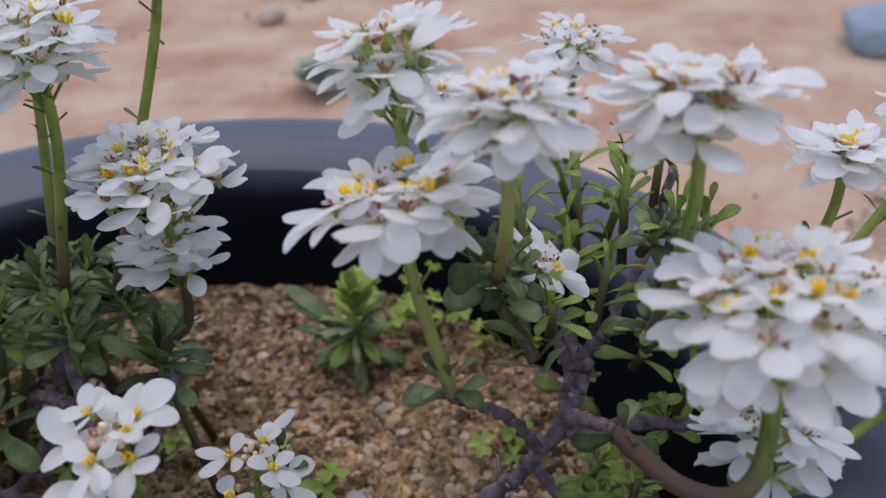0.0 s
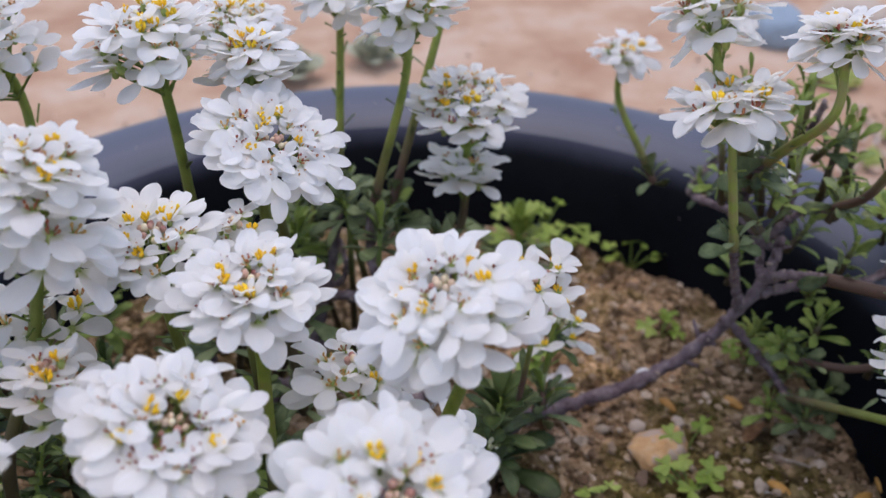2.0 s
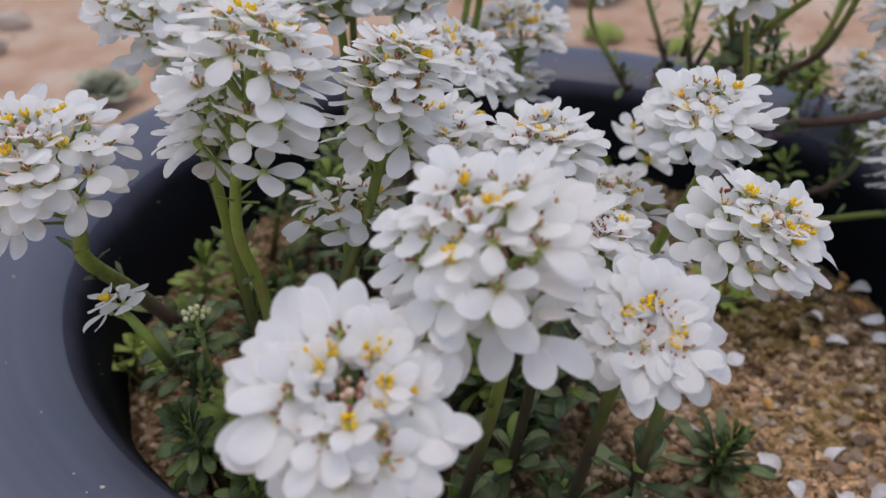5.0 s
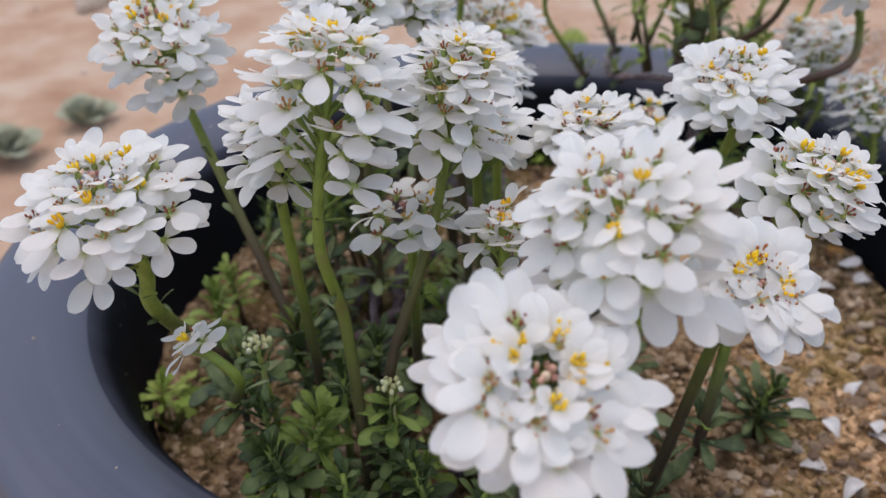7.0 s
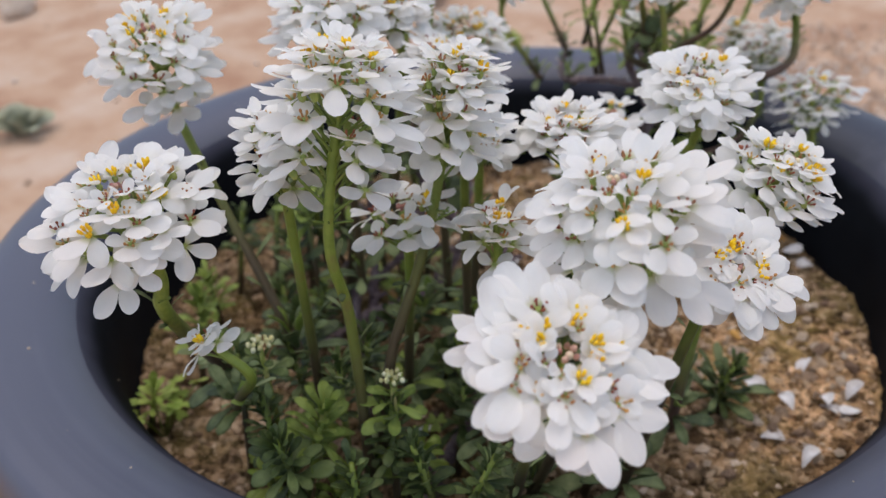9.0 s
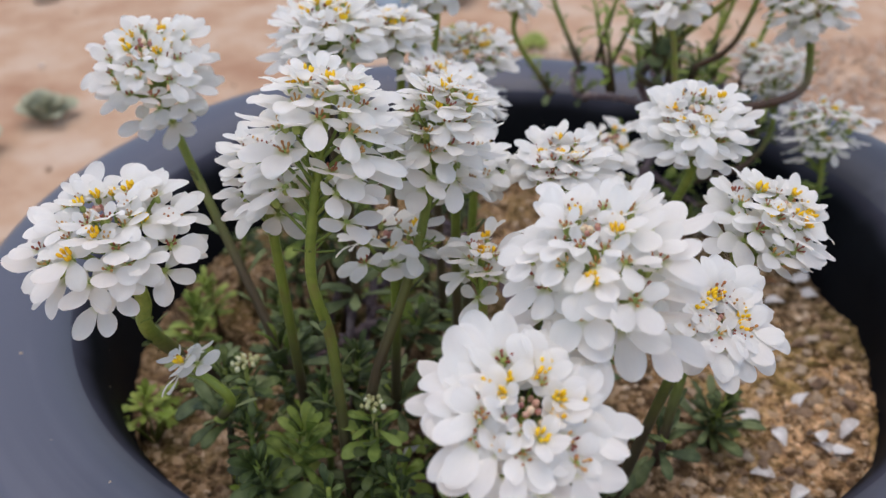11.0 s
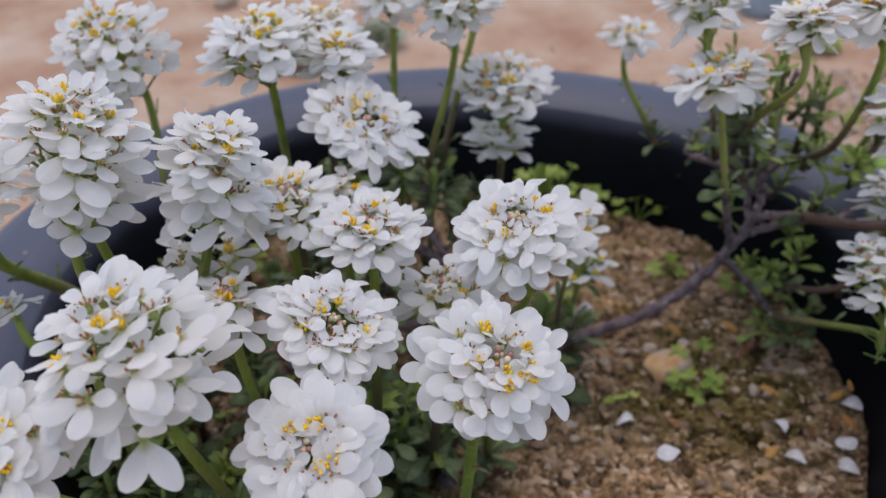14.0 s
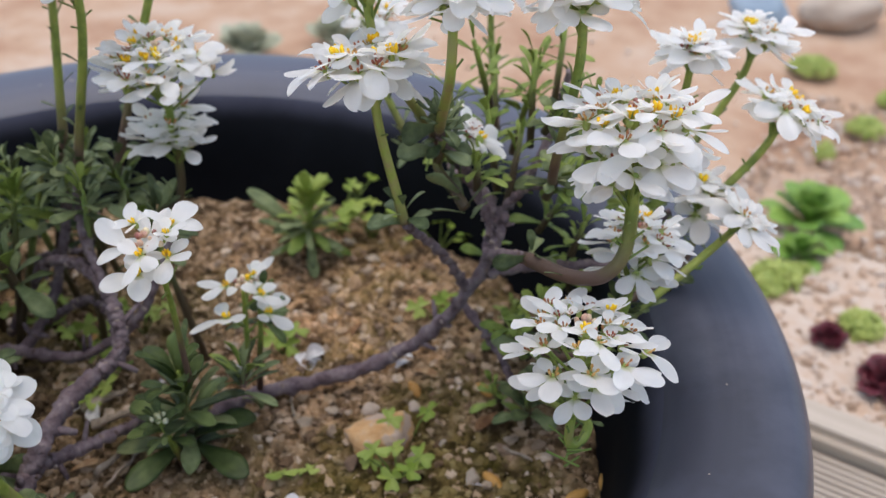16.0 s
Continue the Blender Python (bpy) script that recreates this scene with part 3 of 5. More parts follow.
def flower(label, top, base, r, h, florets, lay, lean=(0, 0), buds=9, leaves=7, seed=1, fresh=0.4, ros=12, gap=0.0, thick=0.0016, start=0.42, bare=2, split=None, gold=0.36, wood=True, small=1.0, loose=15, flare=0.15, via=(), leaf_size=0.95, broad=False):
    """A flowering stem: ridged stalk, florets in a spiral dome (top: tip of the dome; r: outer radius; h: depth of the dome;
    lay: degrees by which the lowest florets lean outwards; flare: how far the head narrows below; via: points that the stalk bends through), buds in the middle,
    leaves up the stalk and a rosette at its foot."""
    rng = random.Random(seed)
    top, base = Vector(top), Vector(base)
    thing = tagged(new("candytuft_flower"), label, "flower", "white candytuft flowers")
    thing.location = base
    axis = Vector((lean[0], lean[1], 1)).normalized()
    ref = axis.orthogonal().normalized()
    tip = top - axis * 0.004
    low = top - axis * (h + 0.016 + gap)
    ctrl = [base, *([Vector(p) for p in via] or [base + (low - base) * 0.35]), low, tip]
    pts = [p - base for p in smooth_path(ctrl, 9)]
    rad = [thick * (1.1 - 0.35 * i / len(pts)) for i in range(len(pts))]
    for i in range(-4, 0):
        rad[i] *= 0.55 + 0.1 * -i
    v, f = tube(pts, rad, 14, 0.17)
    place("stem", mesh_of("stem", v, f, [STEM if wood else GREEN_STEM]), thing)
    for m, fr, root in head_layout(top, axis, r, h, florets, lay, seed, gap, start, split, small, loose, flare):
        m = Matrix.Translation(-base) @ m
        opening = fr < 0.15 and buds > 3
        fl = place("floret", YOUNG_FLORETS[rng.randrange(8)] if opening else FLORETS[rng.randrange(20)], thing, m)
        young = fr < fresh and rng.random() < gold
        if young or fr < 0.75:
            place("floret_center", (STAMENS if young else OLD_STAMENS)[rng.randrange(3)], fl, Matrix.Scale((1.35 if fresh < 1 else 0.9) if young else 1.6, 4), "yellow anthers" if young else "withered brown anthers")
        if fr < 0.4:
            continue
        way = m.translation + base - root
        pm = m.inverted() @ Matrix.Translation(root - base) @ Vector((0, 0, 1)).rotation_difference(way).to_matrix().to_4x4() @ Matrix.Diagonal((0.00052, 0.00052, way.length * 0.97, 1))
        place("pedicel", STALK, fl, pm, "thin green stalk")
    for k in range(bare):
        out = Matrix.Rotation(k * 2.4 + seed * 1.7, 3, axis) @ ref
        root = low + axis * rng.uniform(-0.010, 0.012) - base
        way = (out + axis * rng.uniform(0.2, 1.1)).normalized() * rng.uniform(0.004, 0.009)
        place("bare_pedicel", STALK, thing, Matrix.Translation(root) @ Vector((0, 0, 1)).rotation_difference(way).to_matrix().to_4x4() @ Matrix.Diagonal((0.00038, 0.00038, way.length, 1)))
    for k in range(buds):
        out = Matrix.Rotation(k * 2.4, 3, axis) @ ref
        at = top - axis * (0.0008 + 0.0003 * k) + out * 0.00125 * math.sqrt(k) - base
        place("bud", BUD_MESH, thing, Matrix.Translation(at) @ basis(axis * 2 + out * 0.25 * math.sqrt(k), out) @ Matrix.Scale(rng.uniform(0.65, 1.05), 4))
    n = len(pts)
    for k in range(leaves):
        i = int(n * (0.06 + 0.56 * k / max(1, leaves)))
        d = (pts[min(i + 1, n - 1)] - pts[i]).normalized()
        out = Matrix.Rotation(k * 2.4 + seed, 3, Vector((0, 0, 1))) @ Vector((1, 0, 0))
        way = (out + d * rng.uniform(0.5, 1.1)).normalized()
        add_leaf(thing, pts[i] + out * 0.001, way, rng.uniform(0.55, 0.85) * (1 - 0.4 * k / max(1, leaves)) * min(1.0, leaf_size / 0.8), SLIM_LEAVES, rng)
    if ros:
        rosette(thing, pts[1] + Vector((0, 0, 0.002)), (pts[3] - pts[0]).normalized() + Vector((0, 0, 0.6)), ros, leaf_size, ROUND_LEAVES if broad else LEAVES, rng, 0.008 if broad else 0.012)
    return thing


def shoot(label, at, count=16, size=1.0, meshes=None, axis=(0, 0, 1), seed=1, rise=0.016, foot=0.02):
    """A leafy shoot without a flower, on a short woody foot."""
    rng = random.Random(seed)
    at, axis = Vector(at), Vector(axis).normalized()
    thing = tagged(new("leafy_shoot"), label, "shoot", "leafy candytuft shoots")
    thing.location = at - axis * foot
    o = axis * foot
    v, f = tube([Vector((0, 0, 0)), o * 0.6, o + axis * rise * 0.5], [0.0016, 0.0014, 0.0009], 7)
    place("stalk", mesh_of("stalk", v, f, [STEM]), thing)
    rosette(thing, o, axis, count, size, meshes or LEAVES, rng, rise)
    return thing


def scar_mesh():
    v, f = [], []
    blob(v, f, Vector((0, 0, 0)), 0.0010, 7, 5, Vector((0, 0, 1)), 0.8)
    return mesh_of("leaf_scar", v, f, [SCAR])


SCAR_MESH = scar_mesh()


def branch(label, ctrl, r0, r1, seed=1, steps=16):
    """A woody stem with leaf scars and swellings."""
    rng = random.Random(seed)
    pts = smooth_path(ctrl, steps)
    n = len(pts)
    jit = [p + Vector((rng.uniform(-1, 1), rng.uniform(-1, 1), rng.uniform(-1, 1))) * 0.0005 for p in pts]
    rad = [(r0 + (r1 - r0) * i / n) * 0.9 * (1 + (0.26 if rng.random() < 0.25 else rng.uniform(-0.07, 0.07))) for i in range(n)]
    o = jit[0].copy()
    v, f = tube([p - o for p in jit], rad, 12, 0.0, 0.13, rng)
    ob = new("woody_branch", mesh_of("woody_branch", v, f, [BARK]))
    ob.location = o
    for i in range(2, n - 2, 4):
        d = (jit[i + 1] - jit[i - 1]).normalized()
        out = Matrix.Rotation(i * 1.2 + rng.uniform(-0.4, 0.4), 3, d) @ d.orthogonal().normalized()
        place("leaf_scar", SCAR_MESH, ob, Matrix.Translation(jit[i] - o + out * rad[i] * 0.93) @ basis(out, d) @ Matrix.Diagonal((rng.uniform(0.5, 1), rng.uniform(0.8, 1.6), rng.uniform(0.6, 1.2), 1)), "pale raised leaf scar")
    if "lying" in label or "arching" in label:
        for k in range(5):
            i = rng.randrange(3, n - 3)
            d = (jit[i + 1] - jit[i - 1]).normalized()
            out = (Matrix.Rotation(rng.uniform(0, 6.28), 3, d) @ d.orthogonal().normalized() + d * 0.5) * rng.uniform(0.004, 0.009)
            a = jit[i] - o
            v, f = tube([a, a + out * 0.6, a + out], [rad[i] * 0.5, rad[i] * 0.42, rad[i] * 0.3], 7, 0.0, 0.12, rng)
            place("twig_stub", mesh_of("twig_stub", v, f, [BARK]), ob, None, "broken twig stub")
    return tagged(ob, label, "branch", "woody candytuft stems")


# ---- pot, soil ----
POT_X, POT_Y, RIM_Z, RIM_R = -0.1052, 0.1726, 0.25, 0.2328
SOIL_Z = 0.187


def lathe(name, profile, mats, seg=160):
    verts, faces = [], []
    for i in range(seg):
        a = 2 * math.pi * i / seg
        for r, z in profile:
            verts.append((r * math.cos(a), r * math.sin(a), z))
    n = len(profile)
    for i in range(seg):
        k = (i + 1) % seg
        for j in range(n - 1):
            faces.append((i * n + j, k * n + j, k * n + j + 1, i * n + j + 1))
    return mesh_of(name, verts, faces, mats)


pot = tagged(new("plant_pot"), "large round black plastic plant pot with a broad rolled rim", "plant pot")
pot.location = (POT_X, POT_Y, 0)
WIDER = 1.014
body = [(0.0, 0.0), (0.150, 0.0), (0.158, 0.004), (0.176, 0.10), (0.196, 0.205), (0.198, 0.212)]
inside = [(0.1865, 0.2405), (0.1830, 0.2360), (0.1800, 0.2300), (0.1770, 0.2230), (0.1752, 0.210), (0.173, 0.19), (0.168, 0.16), (0.0, 0.155)]
place("body", lathe("pot_body", [(r * WIDER, z) for r, z in body], [PLASTIC]), pot)
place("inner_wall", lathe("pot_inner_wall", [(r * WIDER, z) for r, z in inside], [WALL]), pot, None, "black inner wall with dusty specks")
lip = [(0.198, 0.212), (0.224, 0.214), (0.2275, 0.218), (0.2296, 0.226), (0.2293, 0.238), (0.2280, 0.2445), (0.2255, 0.2485), (0.2215, 0.2500),
       (0.214, 0.2500), (0.205, 0.2490), (0.197, 0.2470), (0.191, 0.2440), (0.1865, 0.2405)]
place("rim", lathe("pot_rim", [(r * WIDER, z) for r, z in lip], [RIM_SHEEN]), pot, None, "slate-grey rim with sky sheen in its colour")


def soil_height(x, y):
    p = Vector((x * 22, y * 22, 0))
    q = Vector((x * 120, y * 120, 3))
    return SOIL_Z + 0.005 * noise.noise(p) + 0.0028 * noise.noise(q)


def soil_surface():
    verts, faces = [(POT_X, POT_Y, soil_height(POT_X, POT_Y))], []
    rings, seg = 190, 520
    for i in range(1, rings + 1):
        r = 0.1757 * i / rings
        for j in range(seg):
            a = 2 * math.pi * j / seg
            x, y = POT_X + r * math.cos(a), POT_Y + r * math.sin(a)
            verts.append((x, y, soil_height(x, y) + 0.0024 * noise.noise(Vector((x * 330, y * 330, 1))) + 0.0010 * noise.noise(Vector((x * 1000, y * 1000, 4)))))
    for j in range(seg):
        faces.append((0, 1 + j, 1 + (j + 1) % seg))
    for i in range(rings - 1):
        for j in range(seg):
            k = (j + 1) % seg
            faces.append((1 + i * seg + j, 1 + (i + 1) * seg + j, 1 + (i + 1) * seg + k, 1 + i * seg + k))
    return mesh_of("soil", verts, faces, [SOIL])


soil = tagged(new("soil", soil_surface()), "brown crumbly potting soil with patches of moss", "soil", kind="stuff")


def pebbles(name, count, spots, sizes, mat, seed, height, power=5):
    """Many small stones in one mesh, lying where spots(rng) says."""
    rng = np.random.default_rng(seed)
    bm = bmesh.new()
    bmesh.ops.create_icosphere(bm, subdivisions=1, radius=1)
    bv = np.array([v.co[:] for v in bm.verts])
    bf = [[v.index for v in f.verts] for f in bm.faces]
    bm.free()
    nv, chunks, faces = len(bv), [], []
    bfa = np.array(bf)
    for k in range(count):
        x, y = spots(rng)
        s = sizes[0] + (sizes[1] - sizes[0]) * rng.random() ** power
        v = bv * (1 + 0.2 * rng.standard_normal((nv, 1)))
        v = v * np.array([1.0, rng.uniform(0.55, 1), rng.uniform(0.45, 0.8)]) * s
        a = rng.uniform(0, 6.28)
        c, d = math.cos(a), math.sin(a)
        chunks.append(v @ np.array([[c, d, 0], [-d, c, 0], [0, 0, 1]]) + np.array([x, y, height(x, y) + 0.15 * s]))
        faces.append(bfa + k * nv)
    verts, faces = np.concatenate(chunks).tolist(), np.concatenate(faces).tolist()
    return mesh_of(name, verts, faces, [mat], smooth=False)


def in_pot(rng):
    a, r = rng.uniform(0, 6.2832), 0.1735 * math.sqrt(rng.random())
    return POT_X + r * math.cos(a), POT_Y + r * math.sin(a)


tagged(new("soil_crumbs", pebbles("soil_crumbs", 30000, in_pot, (0.0005, 0.0026), CRUMB, 4, soil_height, 3)), "dark brown crumbs of loose soil", "soil", kind="stuff")
tagged(new("soil_grit", pebbles("soil_grit", 9000, in_pot, (0.0004, 0.0032), GRIT, 3, soil_height)), "small tan and grey grit lying on the soil", "grit", kind="stuff")


def chip_mesh(seed):
    """A broken, angular little stone."""
    rng = random.Random(seed)
    bm = bmesh.new()
    for k in range(13):
        d = Vector((rng.gauss(0, 1), rng.gauss(0, 1), rng.gauss(0, 1))).normalized()
        bm.verts.new(Vector((d.x, d.y * 0.78, d.z * 0.6)) * rng.uniform(0.8, 1.1))
    bmesh.ops.convex_hull(bm, input=bm.verts[:])
    me = bpy.data.meshes.new("pebble")
    bm.to_mesh(me)
    bm.free()
    me.materials.append(CHIP)
    return me


CHIPS = [chip_mesh(k) for k in range(10)]
rc = random.Random(31)
for k in range(300):
    while True:
        x, y = (rc.uniform(-0.13, 0.02), rc.uniform(0.0, 0.09)) if k < 90 else (rc.uniform(-0.16, 0.065), rc.uniform(0.0, 0.34))
        if math.hypot(x - POT_X, y - POT_Y) < 0.166 and (x > -0.09 or k % 4 == 0):
            break
    size = (0.0020 if k < 90 else 0.0014) + 0.0028 * rc.random() ** 2.0
    place("pebble", CHIPS[k % 10], soil, Matrix.Translation((x, y, soil_height(x, y) + 0.0006 + 0.2 * size)) @ pose(0, 0, 0, rc.uniform(-20, 20), rc.uniform(-20, 20), rc.uniform(0, 360)) @ Matrix.Scale(size, 4))

# ---- ground outside ----
gv, gf = [], []
GN, GH = 120, 0.0
ax = [math.copysign(abs(t) ** 3.2 * 400, t) for t in np.linspace(-1, 1, GN)]
for yy in ax:
    for xx in ax:
        d = math.hypot(xx, yy)
        gv.append((xx, yy + 0.5, 0.010 * noise.noise(Vector((xx * 3, yy * 3, 0))) * (0.35 + min(1, d)) - 0.004))
for i in range(GN - 1):
    for j in range(GN - 1):
        gf.append((i * GN + j, i * GN + j + 1, (i + 1) * GN + j + 1, (i + 1) * GN + j))
tagged(new("ground", mesh_of("ground", gv, gf, [SAND])), "reddish tan sandy ground", "ground", kind="structure")

# ---- raised gravel bed, timber edging and decking beside the pot ----
def box_mesh(name, size, mat, bevel=0.003):
    bm = bmesh.new()
    bmesh.ops.create_cube(bm, size=1, matrix=Matrix.Diagonal((*size, 1)))
    bmesh.ops.bevel(bm, geom=bm.edges[:], offset=bevel, segments=2, affect="EDGES")
    me = bpy.data.meshes.new(name)
    bm.to_mesh(me)
    bm.free()
    me.materials.append(mat)
    return me


EDGE = pose(0.285, 0.321, 0, 0, 0, -38)


def at_edge(u, v, z):
    return EDGE @ Matrix.Translation((u, v, z))


bed = tagged(new("gravel_bed", box_mesh("gravel_bed", (1.6, 0.24, 0.03), GRAVEL, 0.012)), "raised bed of pale pinkish gravel behind a timber edge", "gravel bed", kind="structure")
bed.matrix_world = at_edge(0.62, 0.12, -0.003)
beam = tagged(new("timber_edge", box_mesh("timber_edge", (1.9, 0.034, 0.05), TIMBER, 0.006)), "rounded beige timber edge of the gravel bed", "timber edge")
beam.matrix_world = at_edge(0.60, -0.017, 0.008)


def deck_board(u, v):
    """A grooved decking board."""
    verts, faces = [], []
    n, w, length = 26, 0.145, 1.9
    prof = []
    for k in range(n):
        a = -w / 2 + w * k / n
        p = w / n
        prof += [(a + 0.0003, 0.0), (a + p * 0.58, 0.0), (a + p * 0.64, -0.006), (a + p * 0.95, -0.006)]
    prof = [(-w / 2, -0.022)] + prof + [(w / 2, 0.0), (w / 2, -0.022)]
    for x in (-length / 2, length / 2):
        verts += [(x, y, z) for y, z in prof]
    m = len(prof)
    for j in range(m - 1):
        faces.append((j, j + m, j + m + 1, j + 1))
    faces += [tuple(range(m)), tuple(reversed(range(m, 2 * m)))]
    ob = tagged(new("deck_board", mesh_of("deck_board", verts, faces, [TIMBER], smooth=False)), "grooved beige decking board", "decking", "decking boards")
    ob.matrix_world = at_edge(u, v, 0.020)
    return ob


deck_board(0.60, -0.109)
deck_board(0.60, -0.259)


def on_bed(rng):
    p = EDGE @ Vector((rng.uniform(-0.17, 1.2), 0.003 + 0.6 * rng.random() ** 1.5, 0))
    return p.x, p.y


tagged(new("gravel", pebbles("gravel", 11000, on_bed, (0.0020, 0.0060), GRAVEL, 8, lambda x, y: 0.012 if (EDGE.inverted() @ Vector((x, y, 0))).y < 0.24 else 0.0, 1.6)), "pale pink and grey gravel chips", "gravel", kind="stuff")


def on_sand(rng):
    a, r = rng.uniform(0.2, 3.4), 0.35 + 1.9 * rng.random() ** 1.4
    return POT_X + r * math.cos(a), POT_Y + r * math.sin(a)


tagged(new("sand_grit", pebbles("sand_grit", 3000, on_sand, (0.0012, 0.0055), GRAVEL, 9, lambda x, y: -0.001)), "scattered pale grit on the sand", "grit", kind="stuff")


def rock(label, x, y, size, mat, seed, z=0.0):
    bm = bmesh.new()
    bmesh.ops.create_icosphere(bm, subdivisions=4, radius=1)
    for v in bm.verts:
        k = 1 + 0.22 * noise.noise(v.co * 1.3 + Vector((seed, 0, 0))) + 0.06 * noise.noise(v.co * 5 + Vector((seed, 0, 0)))
        v.co = Vector((v.co.x * size[0], v.co.y * size[1], v.co.z * size[2])) * k
    me = bpy.data.meshes.new("rock")
    bm.to_mesh(me)
    bm.free()
    me.polygons.foreach_set("use_smooth", [True] * len(me.polygons))
    me.materials.append(mat)
    ob = tagged(new("rock", me), label, "rock", "rocks along the bed")
    ob.location = (x, y, z + size[2] * 0.55)
    ob.rotation_euler = (0, 0, seed * 1.7)


rock("smooth blue-grey rock on the sand", 0.556, 1.125, (0.050, 0.040, 0.034), ROCK_BLUE, 1)
rock("pale beige rock beside the gravel", 0.690, 1.140, (0.066, 0.045, 0.036), ROCK_PALE, 2)
rock("small white stone on the sand", -0.281, 1.330, (0.022, 0.018, 0.014), ROCK_PALE, 6)
rock("small white stone on the sand", -0.240, 1.450, (0.028, 0.020, 0.016), ROCK_PALE, 7)
rock("small white stone on the sand", 0.160, 1.690, (0.050, 0.030, 0.024), ROCK_PALE, 8)


# ---- succulents and weeds outside the pot ----
FLESHY = {}
for key, mat in (("red", RED_LEAF), ("green", SUCCULENT), ("yellow", MOSS), ("grey", GREY_LEAF)):
    FLESHY[key] = [leaf_mesh(60 + k, mat, 1.7) for k in range(3)]


def succulent(label, kind, x, y, z, size, count, seed, low=-5, high=85):
    rng = random.Random(seed)
    thing = tagged(new("succulent"), label, "succulent", "")
    thing.location = (x, y, z)
    for k in range(count):
        f = k / (count - 1)
        el = radians(low + (high - low) * f)
        out = Vector((math.cos(k * 2.4), math.sin(k * 2.4), 0))
        way = out * math.cos(el) + Vector((0, 0, 1)) * math.sin(el)
        add_leaf(thing, Vector((0, 0, 0.25 * size * 0.02 * f)) + out * 0.002, way, size * (1.1 - 0.5 * f) * rng.uniform(0.85, 1.1), FLESHY[kind], rng)


succulent("dark red houseleek rosette in the gravel", "red", 0.325, 0.406, 0.016, 0.62, 80, 1, -5, 88)
succulent("large dark red houseleek rosette by the timber edge", "red", 0.343, 0.352, 0.018, 1.05, 100, 2, -5, 88)
succulent("bright green leafy succulent in the gravel", "green", 0.382, 0.570, 0.012, 2.30, 26, 3)
succulent("bright green leafy succulent in the gravel", "green", 0.352, 0.520, 0.012, 1.30, 22, 4)
succulent("small grey-green weed on the sand", "grey", -0.170, 1.040, 0.002, 2.4, 34, 5, 20, 85)
succulent("small grey-green weed on the sand", "grey", -0.060, 1.080, 0.002, 2.2, 30, 6, 20, 85)


def sedum(label, x, y, z, radius, count, seed):
    """A low mat of tiny plump leaves."""
    rng = random.Random(seed)
    verts, faces = [], []
    for k in range(count):
        a, r = rng.uniform(0, 6.28), radius * math.sqrt(rng.random())
        h = 0.012 * (1 - (r / radius) ** 2) + rng.uniform(0, 0.004)
        blob(verts, faces, Vector((r * math.cos(a), r * math.sin(a), h)), rng.uniform(0.0018, 0.0032), 6, 4, Vector((rng.uniform(-1, 1), rng.uniform(-1, 1), 1)).normalized(), 1.7)
    ob = tagged(new("sedum_mat", mesh_of("sedum_mat", verts, faces, [MOSS])), label, "sedum", kind="stuff")
    ob.location = (x, y, z)


SEDUM = "low yellow-green sedum mat in the gravel"
for k, (x, y, r) in enumerate([(0.356, 0.418, 0.017), (0.318, 0.487, 0.020), (0.300, 0.470, 0.012), (0.345, 0.500, 0.014), (0.545, 0.775, 0.020), (0.565, 0.960, 0.030), (0.62, 0.85, 0.02), (0.47, 0.72, 0.010)]):
    sedum(SEDUM, x, y, 0.011 if y < 0.5 else 0.001, r, int(9000 * r), 30 + k)

# ---- flowers: (label, tip, foot, radius, depth, florets, lay, extras) ----
DENSE = "dense white candytuft flower head with yellow anthers on green stem"
FLAT = "flat white candytuft flower head seen with its green stalks below"
SMALL = "small side cluster of a few white candytuft florets"

def bloom(label, tip, foot, r, h, count, lay, seed, **extra):
    """One flowering stem at its place; the flat heads have mostly green stalks."""
    count = round(count * 1.05) if count > 14 else count
    if label == FLAT:
        extra = {"wood": False, "thick": 0.0014, "loose": 14, "flare": 0.5, "leaves": 3, "ros": 8, "leaf_size": 0.55, "broad": True, **extra}
    return flower(label, tip, foot, r, h, count, lay, seed=seed, **extra)


bloom(DENSE, (-0.1169, 0.0688, 0.3423), (-0.1280, 0.1050, 0.2150), 0.0208, 0.0133, 50, 26, 3, lean=(-0.26, -0.14), small=0.83, wood=False)
bloom(DENSE, (-0.1294, 0.0268, 0.3291), (-0.1380, 0.0520, 0.2100), 0.0222, 0.0162, 42, 26, 4, lean=(0.21, -0.40), via=[(-0.1330, 0.0470, 0.272)], small=0.88, wood=False)
bloom(DENSE, (-0.1791, 0.0131, 0.3197), (-0.170, 0.050, 0.205), 0.0184, 0.0030, 34, 26, 5, lean=(-0.13, -0.60), buds=16, small=0.92)
bloom(DENSE, (-0.1690, 0.0512, 0.3276), (-0.172, 0.075, 0.215), 0.0205, 0.0030, 48, 26, 6, lean=(0.36, -0.11), small=0.80)
bloom(DENSE, (-0.1569, 0.0906, 0.3333), (-0.158, 0.100, 0.220), 0.0190, 0.0086, 46, 26, 7, lean=(-0.06, -0.05), small=0.82)
bloom(DENSE, (-0.2195, 0.0253, 0.3568), (-0.196, 0.070, 0.205), 0.0244, 0.0260, 48, 42, 8, lean=(-0.24, 0.01), small=0.97)
bloom(DENSE, (-0.2513, 0.0108, 0.3331), (-0.200, 0.075, 0.200), 0.0235, 0.0062, 42, 26, 9, lean=(-0.15, -0.47), buds=18, small=0.96)
